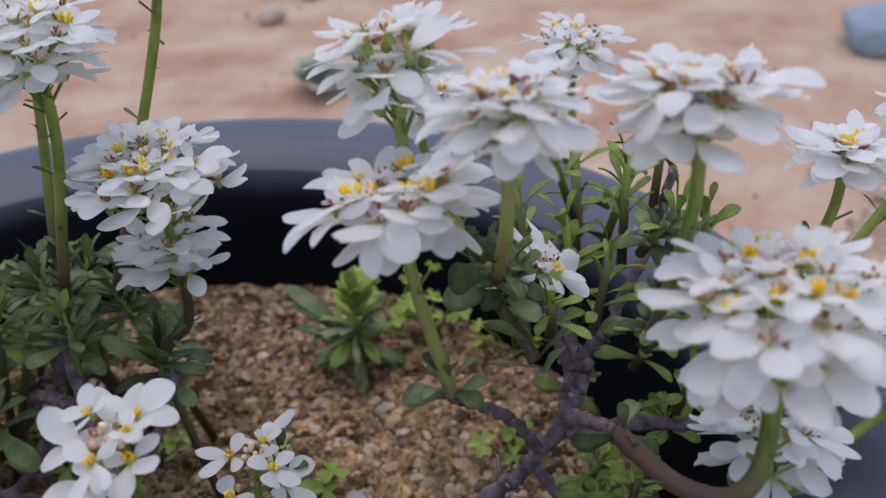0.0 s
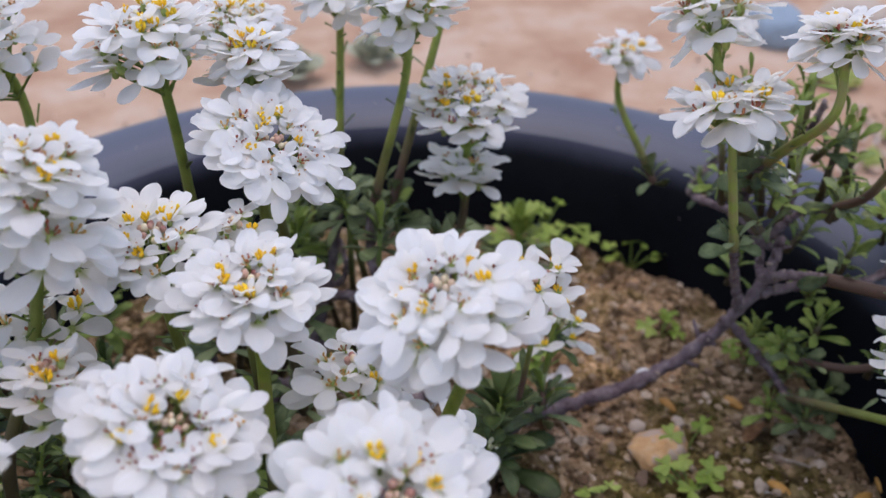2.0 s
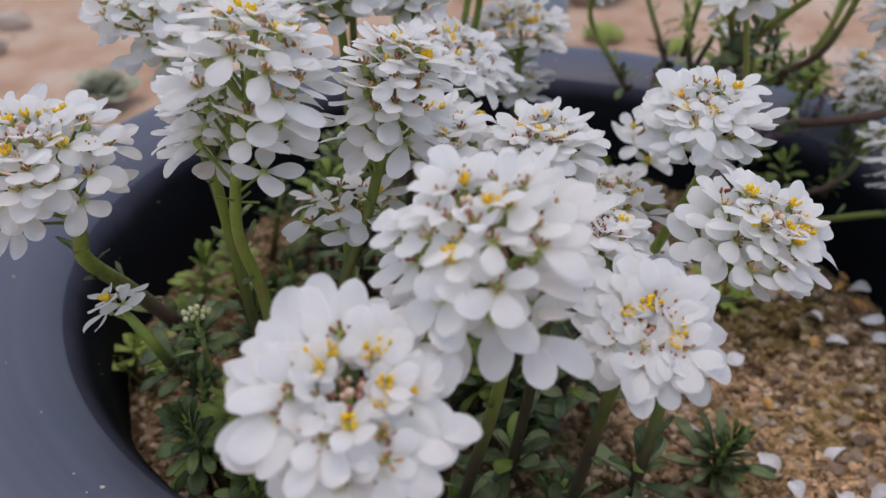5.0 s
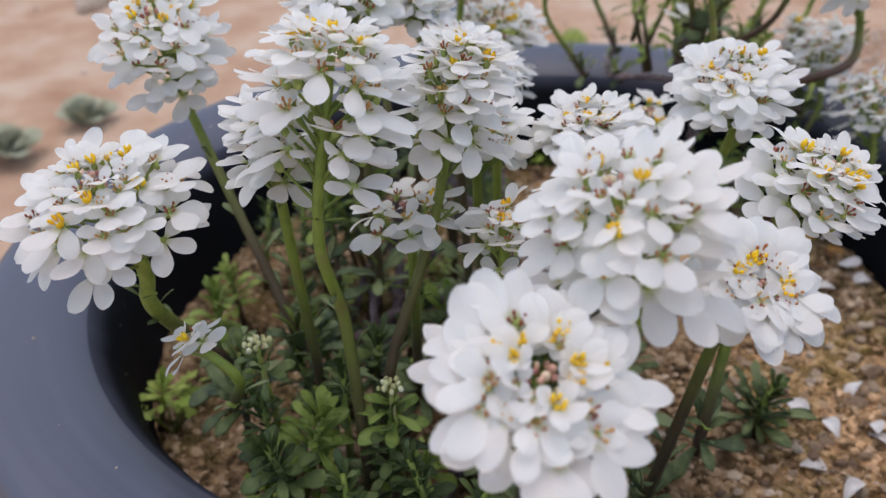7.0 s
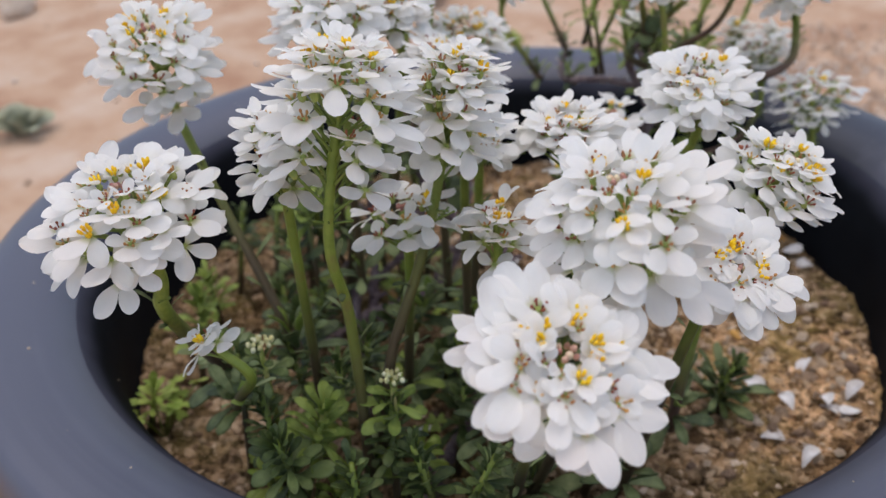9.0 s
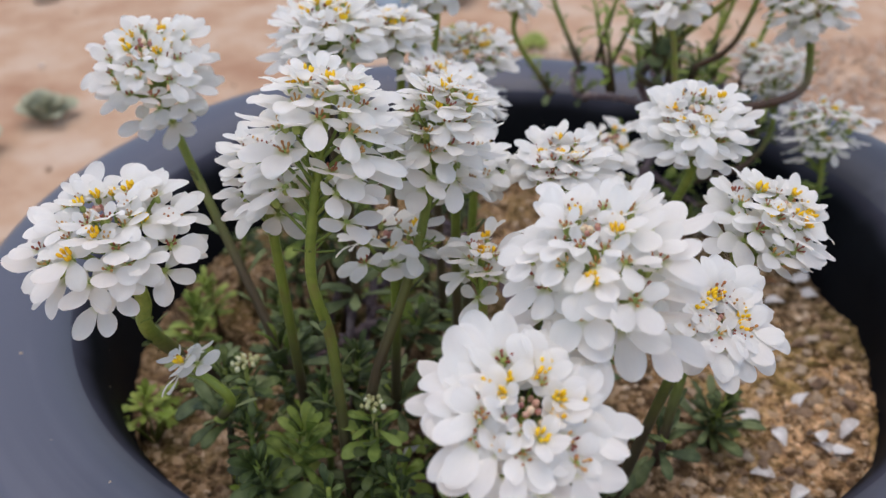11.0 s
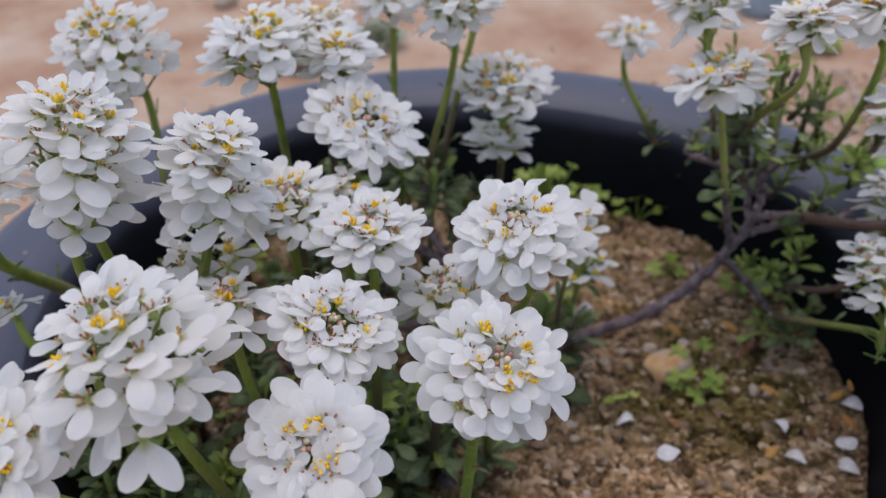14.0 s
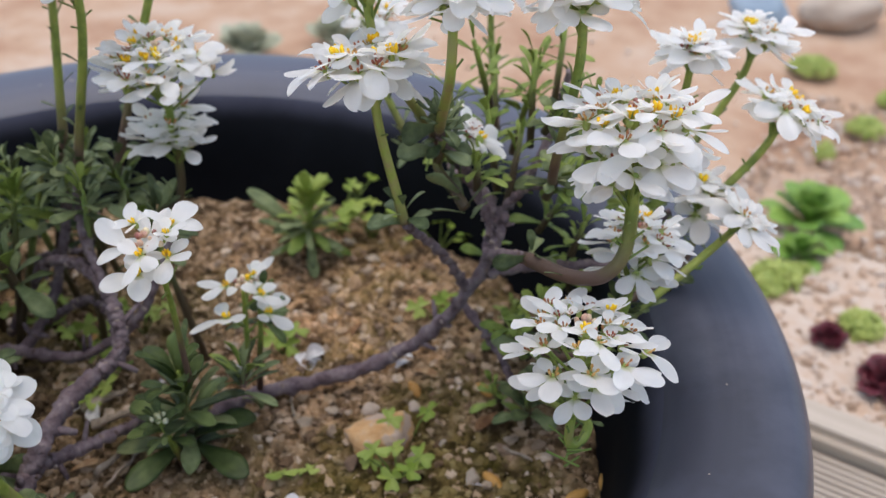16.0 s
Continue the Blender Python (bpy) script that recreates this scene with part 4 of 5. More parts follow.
bloom(DENSE, (-0.1965, 0.0996, 0.3624), (-0.2320, 0.1100, 0.2100), 0.0179, 0.0304, 52, 38, 10, lean=(0.23, -0.03), bare=6, via=[(-0.2270, 0.105, 0.262), (-0.2155, 0.102, 0.294)], small=0.9)
bloom(DENSE, (-0.2336, 0.1021, 0.3741), (-0.2370, 0.1080, 0.2050), 0.0212, 0.0382, 60, 40, 11, lean=(0.22, -0.02), fresh=0.3, split=-2.35, bare=6, via=[(-0.2390, 0.1065, 0.284)], small=0.93)
bloom(DENSE, (-0.1496, 0.1482, 0.3381), (-0.150, 0.160, 0.225), 0.0228, 0.0030, 46, 26, 12, lean=(0.40, -0.42), small=0.84)
bloom(DENSE, (-0.2896, 0.1327, 0.3443), (-0.2500, 0.1720, 0.2350), 0.0258, 0.0191, 54, 40, 13, lean=(-0.21, -0.12), via=[(-0.2678, 0.1613, 0.2675), (-0.2816, 0.1428, 0.2957)], thick=0.0022, wood=False, bare=8, small=0.88)
bloom("two-tiered white candytuft flower head on a slender stem", (-0.0846, 0.2133, 0.3246), (-0.096, 0.212, 0.252), 0.0251, 0.0271, 60, 14, 14, lean=(-0.00, -0.05), gap=0.013, small=0.90)
bloom(DENSE, (-0.2443, 0.1960, 0.3633), (-0.2290, 0.1570, 0.2400), 0.0225, 0.0279, 44, 26, 15, lean=(-0.27, -0.37), small=0.86)
bloom(DENSE, (-0.1869, 0.1770, 0.3656), (-0.178, 0.185, 0.235), 0.0225, 0.0158, 42, 26, 16, lean=(-0.16, -0.04), small=0.92)
bloom(DENSE, (-0.1566, 0.1771, 0.3572), (-0.148, 0.200, 0.235), 0.0150, 0.0115, 37, 26, 17, lean=(-0.01, 0.10), small=0.82)
bloom(DENSE, (-0.162, 0.217, 0.354), (-0.160, 0.222, 0.235), 0.0200, 0.0129, 34, 26, 18, small=0.78)
bloom(DENSE, (-0.2452, 0.1245, 0.3514), (-0.230, 0.145, 0.215), 0.0148, 0.0200, 32, 36, 19, lean=(-0.04, -0.02), small=0.82)
bloom(DENSE, (-0.180, 0.113, 0.334), (-0.172, 0.125, 0.215), 0.0185, 0.0129, 30, 26, 20, lean=(0.0, -0.10), small=0.78)
bloom(SMALL, (-0.2106, 0.1117, 0.3146), (-0.200, 0.130, 0.220), 0.0202, 0.0076, 12, 40, 21, lean=(0.03, 0.07), buds=4, small=0.89)
bloom(SMALL, (-0.2001, 0.0813, 0.3199), (-0.190, 0.095, 0.215), 0.0134, 0.0169, 14, 28, 22, lean=(-0.03, -0.01), buds=6, small=0.84)
bloom(SMALL, (-0.162, 0.127, 0.326), (-0.160, 0.135, 0.230), 0.0130, 0.0100, 10, 44, 23, buds=5, small=0.79)
bloom(SMALL, (-0.134, 0.084, 0.312), (-0.138, 0.095, 0.220), 0.0180, 0.0140, 17, 24, 24, buds=4, small=0.84)
bloom(FLAT, (-0.0151, 0.1814, 0.3660), (0.0100, 0.1780, 0.3000), 0.0193, 0.0157, 28, 46, 25, lean=(-0.16, 0.35), small=1.00, leaves=8)
bloom(FLAT, (0.0096, 0.1445, 0.3666), (0.0080, 0.1660, 0.3120), 0.0157, 0.0092, 29, 46, 26, lean=(0.05, 0.27), small=1.00, leaves=8)
bloom(FLAT, (-0.0133, 0.1591, 0.3411), (-0.0036, 0.1540, 0.2860), 0.0214, 0.0070, 32, 46, 27, lean=(-0.12, 0.20), leaves=1, small=1.04)
bloom(FLAT, (0.0443, 0.1512, 0.3659), (0.0490, 0.1826, 0.2820), 0.0180, 0.0096, 36, 46, 28, lean=(-0.01, 0.24), via=[(0.043, 0.156, 0.305)], small=1.04, leaves=8)
bloom(FLAT, (0.0953, 0.1927, 0.3289), (0.088, 0.205, 0.262), 0.0140, 0.0047, 25, 46, 29, lean=(0.10, 0.10), small=0.97, leaves=8)
bloom(FLAT, (0.1273, 0.2138, 0.3270), (0.095, 0.200, 0.270), 0.0165, 0.0060, 21, 46, 30, lean=(0.21, 0.01), small=0.97, leaves=8)
bloom(FLAT, (0.1290, 0.1834, 0.3113), (0.095, 0.180, 0.260), 0.0205, 0.0042, 21, 46, 31, lean=(0.36, -0.00), small=0.97)
bloom(FLAT, (0.0562, 0.1282, 0.3378), (0.0370, 0.1580, 0.2680), 0.0239, 0.0220, 56, 46, 32, lean=(-0.04, 0.18), small=0.94, bare=8, thick=0.0020, ros=5, via=[(0.0444, 0.1307, 0.2798), (0.0529, 0.1205, 0.2876)])
bloom(FLAT, (0.0702, 0.1454, 0.2887), (0.0400, 0.1680, 0.2220), 0.0179, 0.0175, 30, 46, 33, lean=(0.16, 0.21), via=[(0.054, 0.145, 0.236)], small=0.88, leaves=8)
bloom(FLAT, (0.0437, 0.1035, 0.2864), (0.0360, 0.1580, 0.2120), 0.0238, 0.0237, 38, 46, 34, lean=(0.10, 0.23), bare=18, ros=0, thick=0.0014, via=[(0.0495, 0.1120, 0.2385)], small=0.87, leaves=8)
bloom(FLAT, (0.1107, 0.1581, 0.2820), (0.070, 0.150, 0.245), 0.0131, 0.0030, 11, 46, 35, lean=(0.68, -0.15), small=1.03)
bloom(FLAT, (0.1033, 0.1803, 0.2836), (0.066, 0.150, 0.250), 0.0131, 0.0148, 13, 46, 46, lean=(0.16, 0.21), small=1.03)
bloom(DENSE, (-0.1098, 0.0865, 0.2798), (-0.113, 0.108, 0.200), 0.0126, 0.0030, 16, 26, 36, lean=(0.48, -0.03), leaves=3, small=1.00, wood=False)
bloom(FLAT, (-0.107, 0.212, 0.364), (-0.121, 0.214, 0.272), 0.0220, 0.0173, 42, 46, 37, bare=5, wood=False, thick=0.0015, small=0.91, leaves=8)
bloom(FLAT, (-0.128, 0.250, 0.352), (-0.132, 0.235, 0.268), 0.0200, 0.0079, 25, 46, 38, bare=5, wood=False, thick=0.0015, small=0.91, leaves=8)
bloom(FLAT, (-0.086, 0.250, 0.374), (-0.112, 0.230, 0.265), 0.0200, 0.0079, 25, 46, 39, bare=5, wood=False, thick=0.0015, small=0.91, leaves=8)
bloom(SMALL, (0.0222, 0.1849, 0.3020), (0.018, 0.175, 0.278), 0.0110, 0.0030, 6, 30, 40, lean=(0.95, -0.30), buds=3, leaves=3, ros=6, small=0.95)
bloom(FLAT, (-0.011, 0.259, 0.320), (0.005, 0.245, 0.262), 0.0160, 0.0072, 17, 46, 41, small=0.85, leaves=8)
bloom(FLAT, (0.039, 0.278, 0.330), (0.040, 0.255, 0.268), 0.0190, 0.0086, 19, 46, 42, small=0.85, leaves=8)
bloom("young open white candytuft flower with pink buds low over soil", (-0.0768, 0.1323, 0.2991), (-0.076, 0.146, 0.232), 0.0165, 0.0100, 8, 20, 43, lean=(-0.07, -0.21), buds=14, leaves=2, start=0.8, gold=0.8, fresh=1.1, ros=0, thick=0.0009, small=0.97, wood=False)
bloom(SMALL, (-0.0581, 0.1668, 0.2583), (-0.062, 0.160, 0.215), 0.0183, 0.0183, 6, 20, 44, lean=(0.06, -0.06), buds=7, leaves=12, ros=10, gold=1.0, fresh=1.1, small=0.95, wood=False, thick=0.001)
bloom(SMALL, (-0.2789, 0.1266, 0.2918), (-0.262, 0.150, 0.240), 0.0090, 0.0030, 5, 60, 45, lean=(-0.61, 0.81), small=0.76, buds=5, leaves=3, ros=6)



def bud_tuft(label, top, base, count, seed):
    """A young shoot that carries a knot of closed buds."""
    rng = random.Random(seed)
    top, base = Vector(top), Vector(base)
    thing = tagged(new("budding_shoot"), label, "shoot", "budding candytuft shoots")
    thing.location = base
    up = top - base
    v, f = tube([Vector((0, 0, 0)), up * 0.5, up], [0.0013, 0.0011, 0.0008], 8, 0.1)
    place("stem", mesh_of("stem", v, f, [GREEN_STEM]), thing)
    for k in range(count):
        a, q = k * 2.4, math.sqrt(k) * 0.0012
        at = up + Vector((q * math.cos(a), q * math.sin(a), 0.002 - 0.35 * q))
        place("bud", PALE_BUD_MESH, thing, Matrix.Translation(at) @ pose(0, 0, 0, rng.uniform(-25, 25), rng.uniform(-25, 25), 0) @ Matrix.Scale(rng.uniform(0.75, 1.1), 4))
    rosette(thing, up * 0.86, up, 18, 0.55, FRESH_LEAVES if seed == 2 else SPOON_LEAVES, rng, 0.016)


BUDDING = "young green shoot topped by a knot of pale buds"
bud_tuft(BUDDING, (-0.254, 0.140, 0.268), (-0.247, 0.148, 0.190), 14, 1)
bud_tuft(BUDDING, (-0.231, 0.099, 0.263), (-0.224, 0.108, 0.190), 12, 2)
bud_tuft(BUDDING, (-0.054, 0.176, 0.246), (-0.060, 0.180, 0.190), 16, 3)
bud_tuft(BUDDING, (-0.0867, 0.1401, 0.220), (-0.083, 0.146, 0.190), 7, 4)

# ---- woody stems ----
BR = "purplish brown woody branch lying over the soil"
TWIG = "thin woody twig rising among the leaves"
branch(BR, [(-0.085, 0.160, 0.188), (-0.068, 0.177, 0.193), (-0.019, 0.186, 0.199), (0.010, 0.185, 0.220), (0.027, 0.181, 0.251), (0.034, 0.186, 0.268)], 0.0036, 0.0019, 1)
branch(TWIG, [(0.027, 0.181, 0.251), (0.030, 0.192, 0.261), (0.0396, 0.1958, 0.2703), (0.0575, 0.2241, 0.2844), (0.061, 0.2225, 0.308)], 0.0020, 0.0014, 2)
branch(TWIG, [(0.0301, 0.192, 0.261), (0.0201, 0.195, 0.281), (0.012, 0.180, 0.298), (0.008, 0.168, 0.312)], 0.0021, 0.0014, 3)
branch(TWIG, [(0.020, 0.182, 0.240), (0.010, 0.172, 0.262), (-0.0036, 0.154, 0.286)], 0.0018, 0.0014, 16)
branch(TWIG, [(0.033, 0.193, 0.265), (0.041, 0.190, 0.276), (0.0493, 0.1826, 0.282)], 0.0018, 0.0013, 17)
branch(TWIG, [(0.027, 0.181, 0.253), (0.030, 0.170, 0.262), (0.037, 0.158, 0.268)], 0.0020, 0.0018, 18)
branch(TWIG, [(0.024, 0.182, 0.245), (0.048, 0.180, 0.250), (0.072, 0.178, 0.252), (0.096, 0.190, 0.265)], 0.0022, 0.0014, 4)
branch(TWIG, [(0.032, 0.190, 0.262), (0.030, 0.215, 0.262), (0.020, 0.240, 0.260), (0.040, 0.256, 0.268)], 0.0020, 0.0013, 14)
branch(TWIG, [(0.018, 0.184, 0.232), (0.030, 0.172, 0.220), (0.036, 0.158, 0.212)], 0.0018, 0.0014, 15)
branch("thick purplish brown woody stem arching up from the soil", [(-0.132, 0.105, 0.186), (-0.129, 0.113, 0.200), (-0.127, 0.126, 0.212), (-0.122, 0.137, 0.220), (-0.116, 0.152, 0.224), (-0.108, 0.165, 0.224), (-0.104, 0.172, 0.226)], 0.0036, 0.0028, 5)
branch("purplish woody branch arching over the soil to a knee", [(-0.104, 0.172, 0.226), (-0.107, 0.181, 0.233), (-0.113, 0.192, 0.238), (-0.122, 0.202, 0.241), (-0.133, 0.209, 0.240), (-0.145, 0.220, 0.230), (-0.157, 0.229, 0.212), (-0.170, 0.228, 0.190)], 0.0027, 0.0018, 25)
branch(BR, [(-0.127, 0.129, 0.212), (-0.116, 0.143, 0.206), (-0.103, 0.159, 0.200), (-0.100, 0.173, 0.190)], 0.0026, 0.0018, 26)
branch(TWIG, [(-0.150, 0.223, 0.200), (-0.134, 0.213, 0.216), (-0.124, 0.207, 0.222), (-0.116, 0.199, 0.220), (-0.108, 0.175, 0.222)], 0.0019, 0.0014, 27)
branch(TWIG, [(-0.157, 0.235, 0.222), (-0.144, 0.236, 0.226), (-0.134, 0.238, 0.226), (-0.130, 0.243, 0.230), (-0.132, 0.256, 0.236)], 0.0016, 0.0011, 28)
branch(TWIG, [(-0.113, 0.192, 0.238), (-0.121, 0.206, 0.255), (-0.121, 0.214, 0.274)], 0.0020, 0.0016, 29)
branch(BR, [(-0.240, 0.090, 0.186), (-0.205, 0.110, 0.192), (-0.170, 0.125, 0.196), (-0.140, 0.150, 0.190)], 0.0030, 0.0024, 7)
branch(BR, [(-0.175, 0.195, 0.186), (-0.150, 0.215, 0.205), (-0.138, 0.228, 0.235), (-0.132, 0.235, 0.268)], 0.0026, 0.0018, 8)
branch(BR, [(-0.200, 0.160, 0.186), (-0.190, 0.175, 0.205), (-0.182, 0.185, 0.236)], 0.0024, 0.0018, 9)
branch(BR, [(-0.190, 0.215, 0.187), (-0.160, 0.205, 0.200), (-0.130, 0.195, 0.204), (-0.105, 0.198, 0.220), (-0.090, 0.207, 0.250)], 0.0028, 0.0016, 10)

# ---- leafy shoots ----
def spiky_weed(label, at, seed):
    """A tuft with a crown of short upright leaves over a skirt of long narrow ones."""
    rng = random.Random(seed)
    thing = tagged(new("leafy_weed"), label, "weed")
    thing.location = at
    v, f = tube([Vector((0, 0, 0)), Vector((0.001, 0, 0.018)), Vector((0.002, 0, 0.034))], [0.0022, 0.0020, 0.0012], 8)
    place("stalk", mesh_of("stalk", v, f, [STEM]), thing)
    for k in range(64):
        fr = k / 63
        a = k * 2.39996 + rng.uniform(-0.3, 0.3)
        crown = fr > 0.5
        el = radians(rng.uniform(42, 80) if crown else -22 + 70 * fr + rng.uniform(-12, 12))
        way = Vector((math.cos(a) * math.cos(el), math.sin(a) * math.cos(el), math.sin(el)))
        size = rng.uniform(0.62, 0.95) if crown else rng.uniform(0.9, 1.25) * (1 - 0.35 * fr)
        add_leaf(thing, Vector((0.002 * fr, 0, 0.010 + 0.024 * fr)), way, size, BRIGHT_SLIM if crown else FRESH_SLIM if k % 3 == 0 else SLIM_LEAVES, rng)
    for a, size in ((2.75, 2.0), (3.05, 1.7), (3.6, 1.6)):
        add_leaf(thing, Vector((0, 0, 0.012)), Vector((math.cos(a), math.sin(a), 0.55)).normalized(), size, SLIM_LEAVES, rng)


GREEN = "leafy shoot of dark green spoon-shaped leaves"
rs = random.Random(77)
BACK_CLUMP = [(-0.130, 0.222, .272), (-0.142, 0.238, .266), (-0.118, 0.206, .268), (-0.150, 0.222, .258), (-0.128, 0.246, .262), (-0.160, 0.250, .255), (-0.110, 0.228, .262), (-0.172, 0.232, .250), (-0.098, 0.216, .245), (-0.150, 0.270, .245), (-0.254, 0.160, .24), (-0.265, 0.115, .24), (-0.249, 0.118, .24)]
FRONT_CLUMP = [(-0.230, 0.131, .24), (-0.204, 0.150, .23), (-0.232, 0.100, .24), (-0.222, 0.067, .235), (-0.234, 0.083, .235), (-0.254, 0.093, .235), (-0.256, 0.140, .235), (-0.191, 0.201, .22), (-0.232, 0.235, .22), (-0.166, 0.175, .22), (-0.175, 0.136, .215), (-0.231, 0.159, .235), (-0.094, 0.054, .205)]
MIDDLE_CLUMP = [(-0.153, 0.2575, .235), (-0.166, 0.272, .225), (-0.178, 0.288, .220), (-0.196, 0.222, .215), (-0.212, 0.262, .210), (-0.216, 0.173, .235), (-0.165, 0.059, .215), (-0.176, 0.240, .225), (-0.144, 0.262, .225), (-0.150, 0.100, .21), (-0.190, 0.110, .22)]
for n, (x, y, z) in enumerate(BACK_CLUMP + FRONT_CLUMP + MIDDLE_CLUMP):
    back = n < 10
    shoot(GREEN, (x, y, z), rs.randint(18, 24) if back else rs.randint(30, 36), rs.uniform(0.70, 0.92) if back else rs.uniform(0.52, 0.74), FRESH_LEAVES if n % (4 if back else 9) == 3 else LEAVES if back else SPOON_LEAVES,
          (rs.uniform(-0.3, 0.3), rs.uniform(-0.3, 0.3), 1), 200 + n, 0.014 if back else 0.022, z - SOIL_Z + 0.002)
RIGHT = [(0.052, 0.199, 0.300), (0.041, 0.199, 0.212), (0.055, 0.206, 0.255), (0.053, 0.190, 0.198), (0.060, 0.180, 0.262), (0.085, 0.195, 0.262), (0.070, 0.215, 0.272),
         (0.045, 0.165, 0.240), (0.062, 0.150, 0.235), (0.088, 0.168, 0.255), (0.035, 0.215, 0.235), (0.046, 0.175, 0.215), (0.056, 0.165, 0.205), (0.062, 0.200, 0.230),
         (0.078, 0.185, 0.275), (0.025, 0.240, 0.262), (0.050, 0.180, 0.286), (0.057, 0.186, 0.281), (0.010, 0.172, 0.306), (0.022, 0.178, 0.292), (0.030, 0.160, 0.206), (0.040, 0.150, 0.209), (0.037, 0.172, 0.226)]
for n, p in enumerate(RIGHT):
    shoot("small shoot of rounded green leaves on a twig", p, rs.randint(10, 14), rs.uniform(0.46, 0.64), ROUND_LEAVES if n % 3 == 0 else FRESH_LEAVES, (rs.uniform(-0.5, 0.5), rs.uniform(-0.5, 0.3), 1), 300 + n, 0.012, 0.009)
for n, (p, fresh) in enumerate([((-0.158, 0.114, 0.225), 1), ((-0.146, 0.106, 0.222), 0), ((-0.143, 0.133, 0.212), 0), ((-0.136, 0.115, 0.208), 1), ((-0.151, 0.099, 0.222), 0), ((-0.150, 0.128, 0.212), 1), ((-0.165, 0.161, 0.225), 0), ((-0.162, 0.129, 0.232), 0), ((-0.153, 0.125, 0.200), 1)]):
    shoot("fresh leafy shoot in front of the woody stems" if fresh else GREEN, p, 18, rs.uniform(0.7, 0.95), FRESH_LEAVES if fresh else LEAVES, (rs.uniform(-0.3, 0.3), rs.uniform(-0.4, 0.2), 1), 430 + n, 0.018, p[2] - SOIL_Z + 0.002)
for n, p in enumerate([(-0.262, 0.134, 0.212), (-0.250, 0.112, 0.214), (-0.216, 0.106, 0.216), (-0.268, 0.216, 0.206)]):
    shoot("fresh yellow-green rosette of small leaves by the rim", p, 18, 0.55, BRIGHT_LEAVES, (0.1 * n - 0.1, -0.2, 1), 480 + n, 0.012, p[2] - SOIL_Z + 0.002)
spiky_weed("spiky green weed with an upright crown of fresh leaves", (-0.045, 0.282, SOIL_Z), 401)
for n, (p, d, k) in enumerate([((0.048, 0.222, 0.305), (0.1, -0.4, 1), 10), ((0.027, 0.222, 0.312), (-0.3, -0.5, 1), 9), ((0.060, 0.232, 0.318), (0.1, 0.2, 1), 12), ((0.036, 0.240, 0.300), (0.0, 0.3, 1), 10)]):
    shoot("upright fresh green shoot of narrow leaves on a slender stalk", p, k, 0.62, FRESH_SLIM, d, 460 + n, 0.022, 0.042)
for n, p in enumerate([(0.030, 0.205, 0.290), (0.046, 0.213, 0.304), (0.056, 0.200, 0.296), (0.018, 0.215, 0.290), (0.067, 0.205, 0.292), (0.038, 0.195, 0.285)]):
    shoot("leafy green shoot among the twigs", p, 15, 0.62, FRESH_SLIM if n % 2 else FRESH_LEAVES, (0.15 * (n % 3 - 1), 0.1, 1), 490 + n, 0.030, 0.022)
shoot("rosette of broad grey-green leaves round the young flower", (-0.081, 0.152, 0.213), 32, 1.28, LEAVES[:2] + BROAD_LEAVES, (0, 0, 1), 402, 0.036, 0.026)
shoot("small dark tuft of narrow leaves in the soil", (-0.094, 0.056, 0.200), 22, 1.1, SLIM_LEAVES, (0, 0, 1), 403, 0.014, 0.014)


# ---- clover-leaved weeds ----
def clover_mesh(seed):
    rng = random.Random(seed)
    verts, faces, uvs = [], [], []
    for k in range(3):
        v, f, uv = blade_grid(0.0056, 0.0058, (0, 0.2, 0.45, 0.7, 0.88, 1.0), 5, lambda u: 0.25 + 0.75 * math.sin(min(1.0, u * 1.15) * 1.75) if u < 0.99 else 0.55,
                              lambda u: 0.06 * u, 0.30, 0.02, rng)
        m = pose(0, 0, 0, 0, rng.uniform(-5, 20), 120 * k + rng.uniform(-8, 8))
        b = len(verts)
        for p, (a, c) in zip(v, uv):
            p = p.copy()
            if a > 0.9:
                p.x -= 0.0011 * (1 - abs(2 * c - 1))
            verts.append(m @ p)
        faces += [tuple(b + i for i in q) for q in f]
    return mesh_of("clover_leaf", verts, faces, [BRIGHT_LEAF])


CLOVER = [clover_mesh(k) for k in range(4)]


def clover(label, x, y, count, height, seed):
    rng = random.Random(seed)
    z = soil_height(x, y) - 0.001
    thing = tagged(new("clover_weed"), label, "weed", "clover-leaved weeds")
    thing.location = (x, y, z)
    for k in range(count):
        a, r = k * 2.4 + rng.random(), height * rng.uniform(0.3, 0.9)
        tip = Vector((r * math.cos(a), r * math.sin(a), height * rng.uniform(0.6, 1.1)))
        v, f = tube([Vector((0, 0, 0)), tip * 0.5 + Vector((0, 0, height * 0.15)), tip], [0.0005, 0.0004, 0.0004], 5)
        st = place("stalk", mesh_of("stalk", v, f, [PEDICEL]), thing)
        place("leaf", CLOVER[rng.randrange(4)], st, Matrix.Translation(tip) @ pose(0, 0, 0, rng.uniform(-30, 30), rng.uniform(-30, 30), rng.uniform(0, 120)) @ Matrix.Scale(rng.uniform(0.7, 1.1), 4))


CW = "small yellow-green clover-leaved weed in the soil"
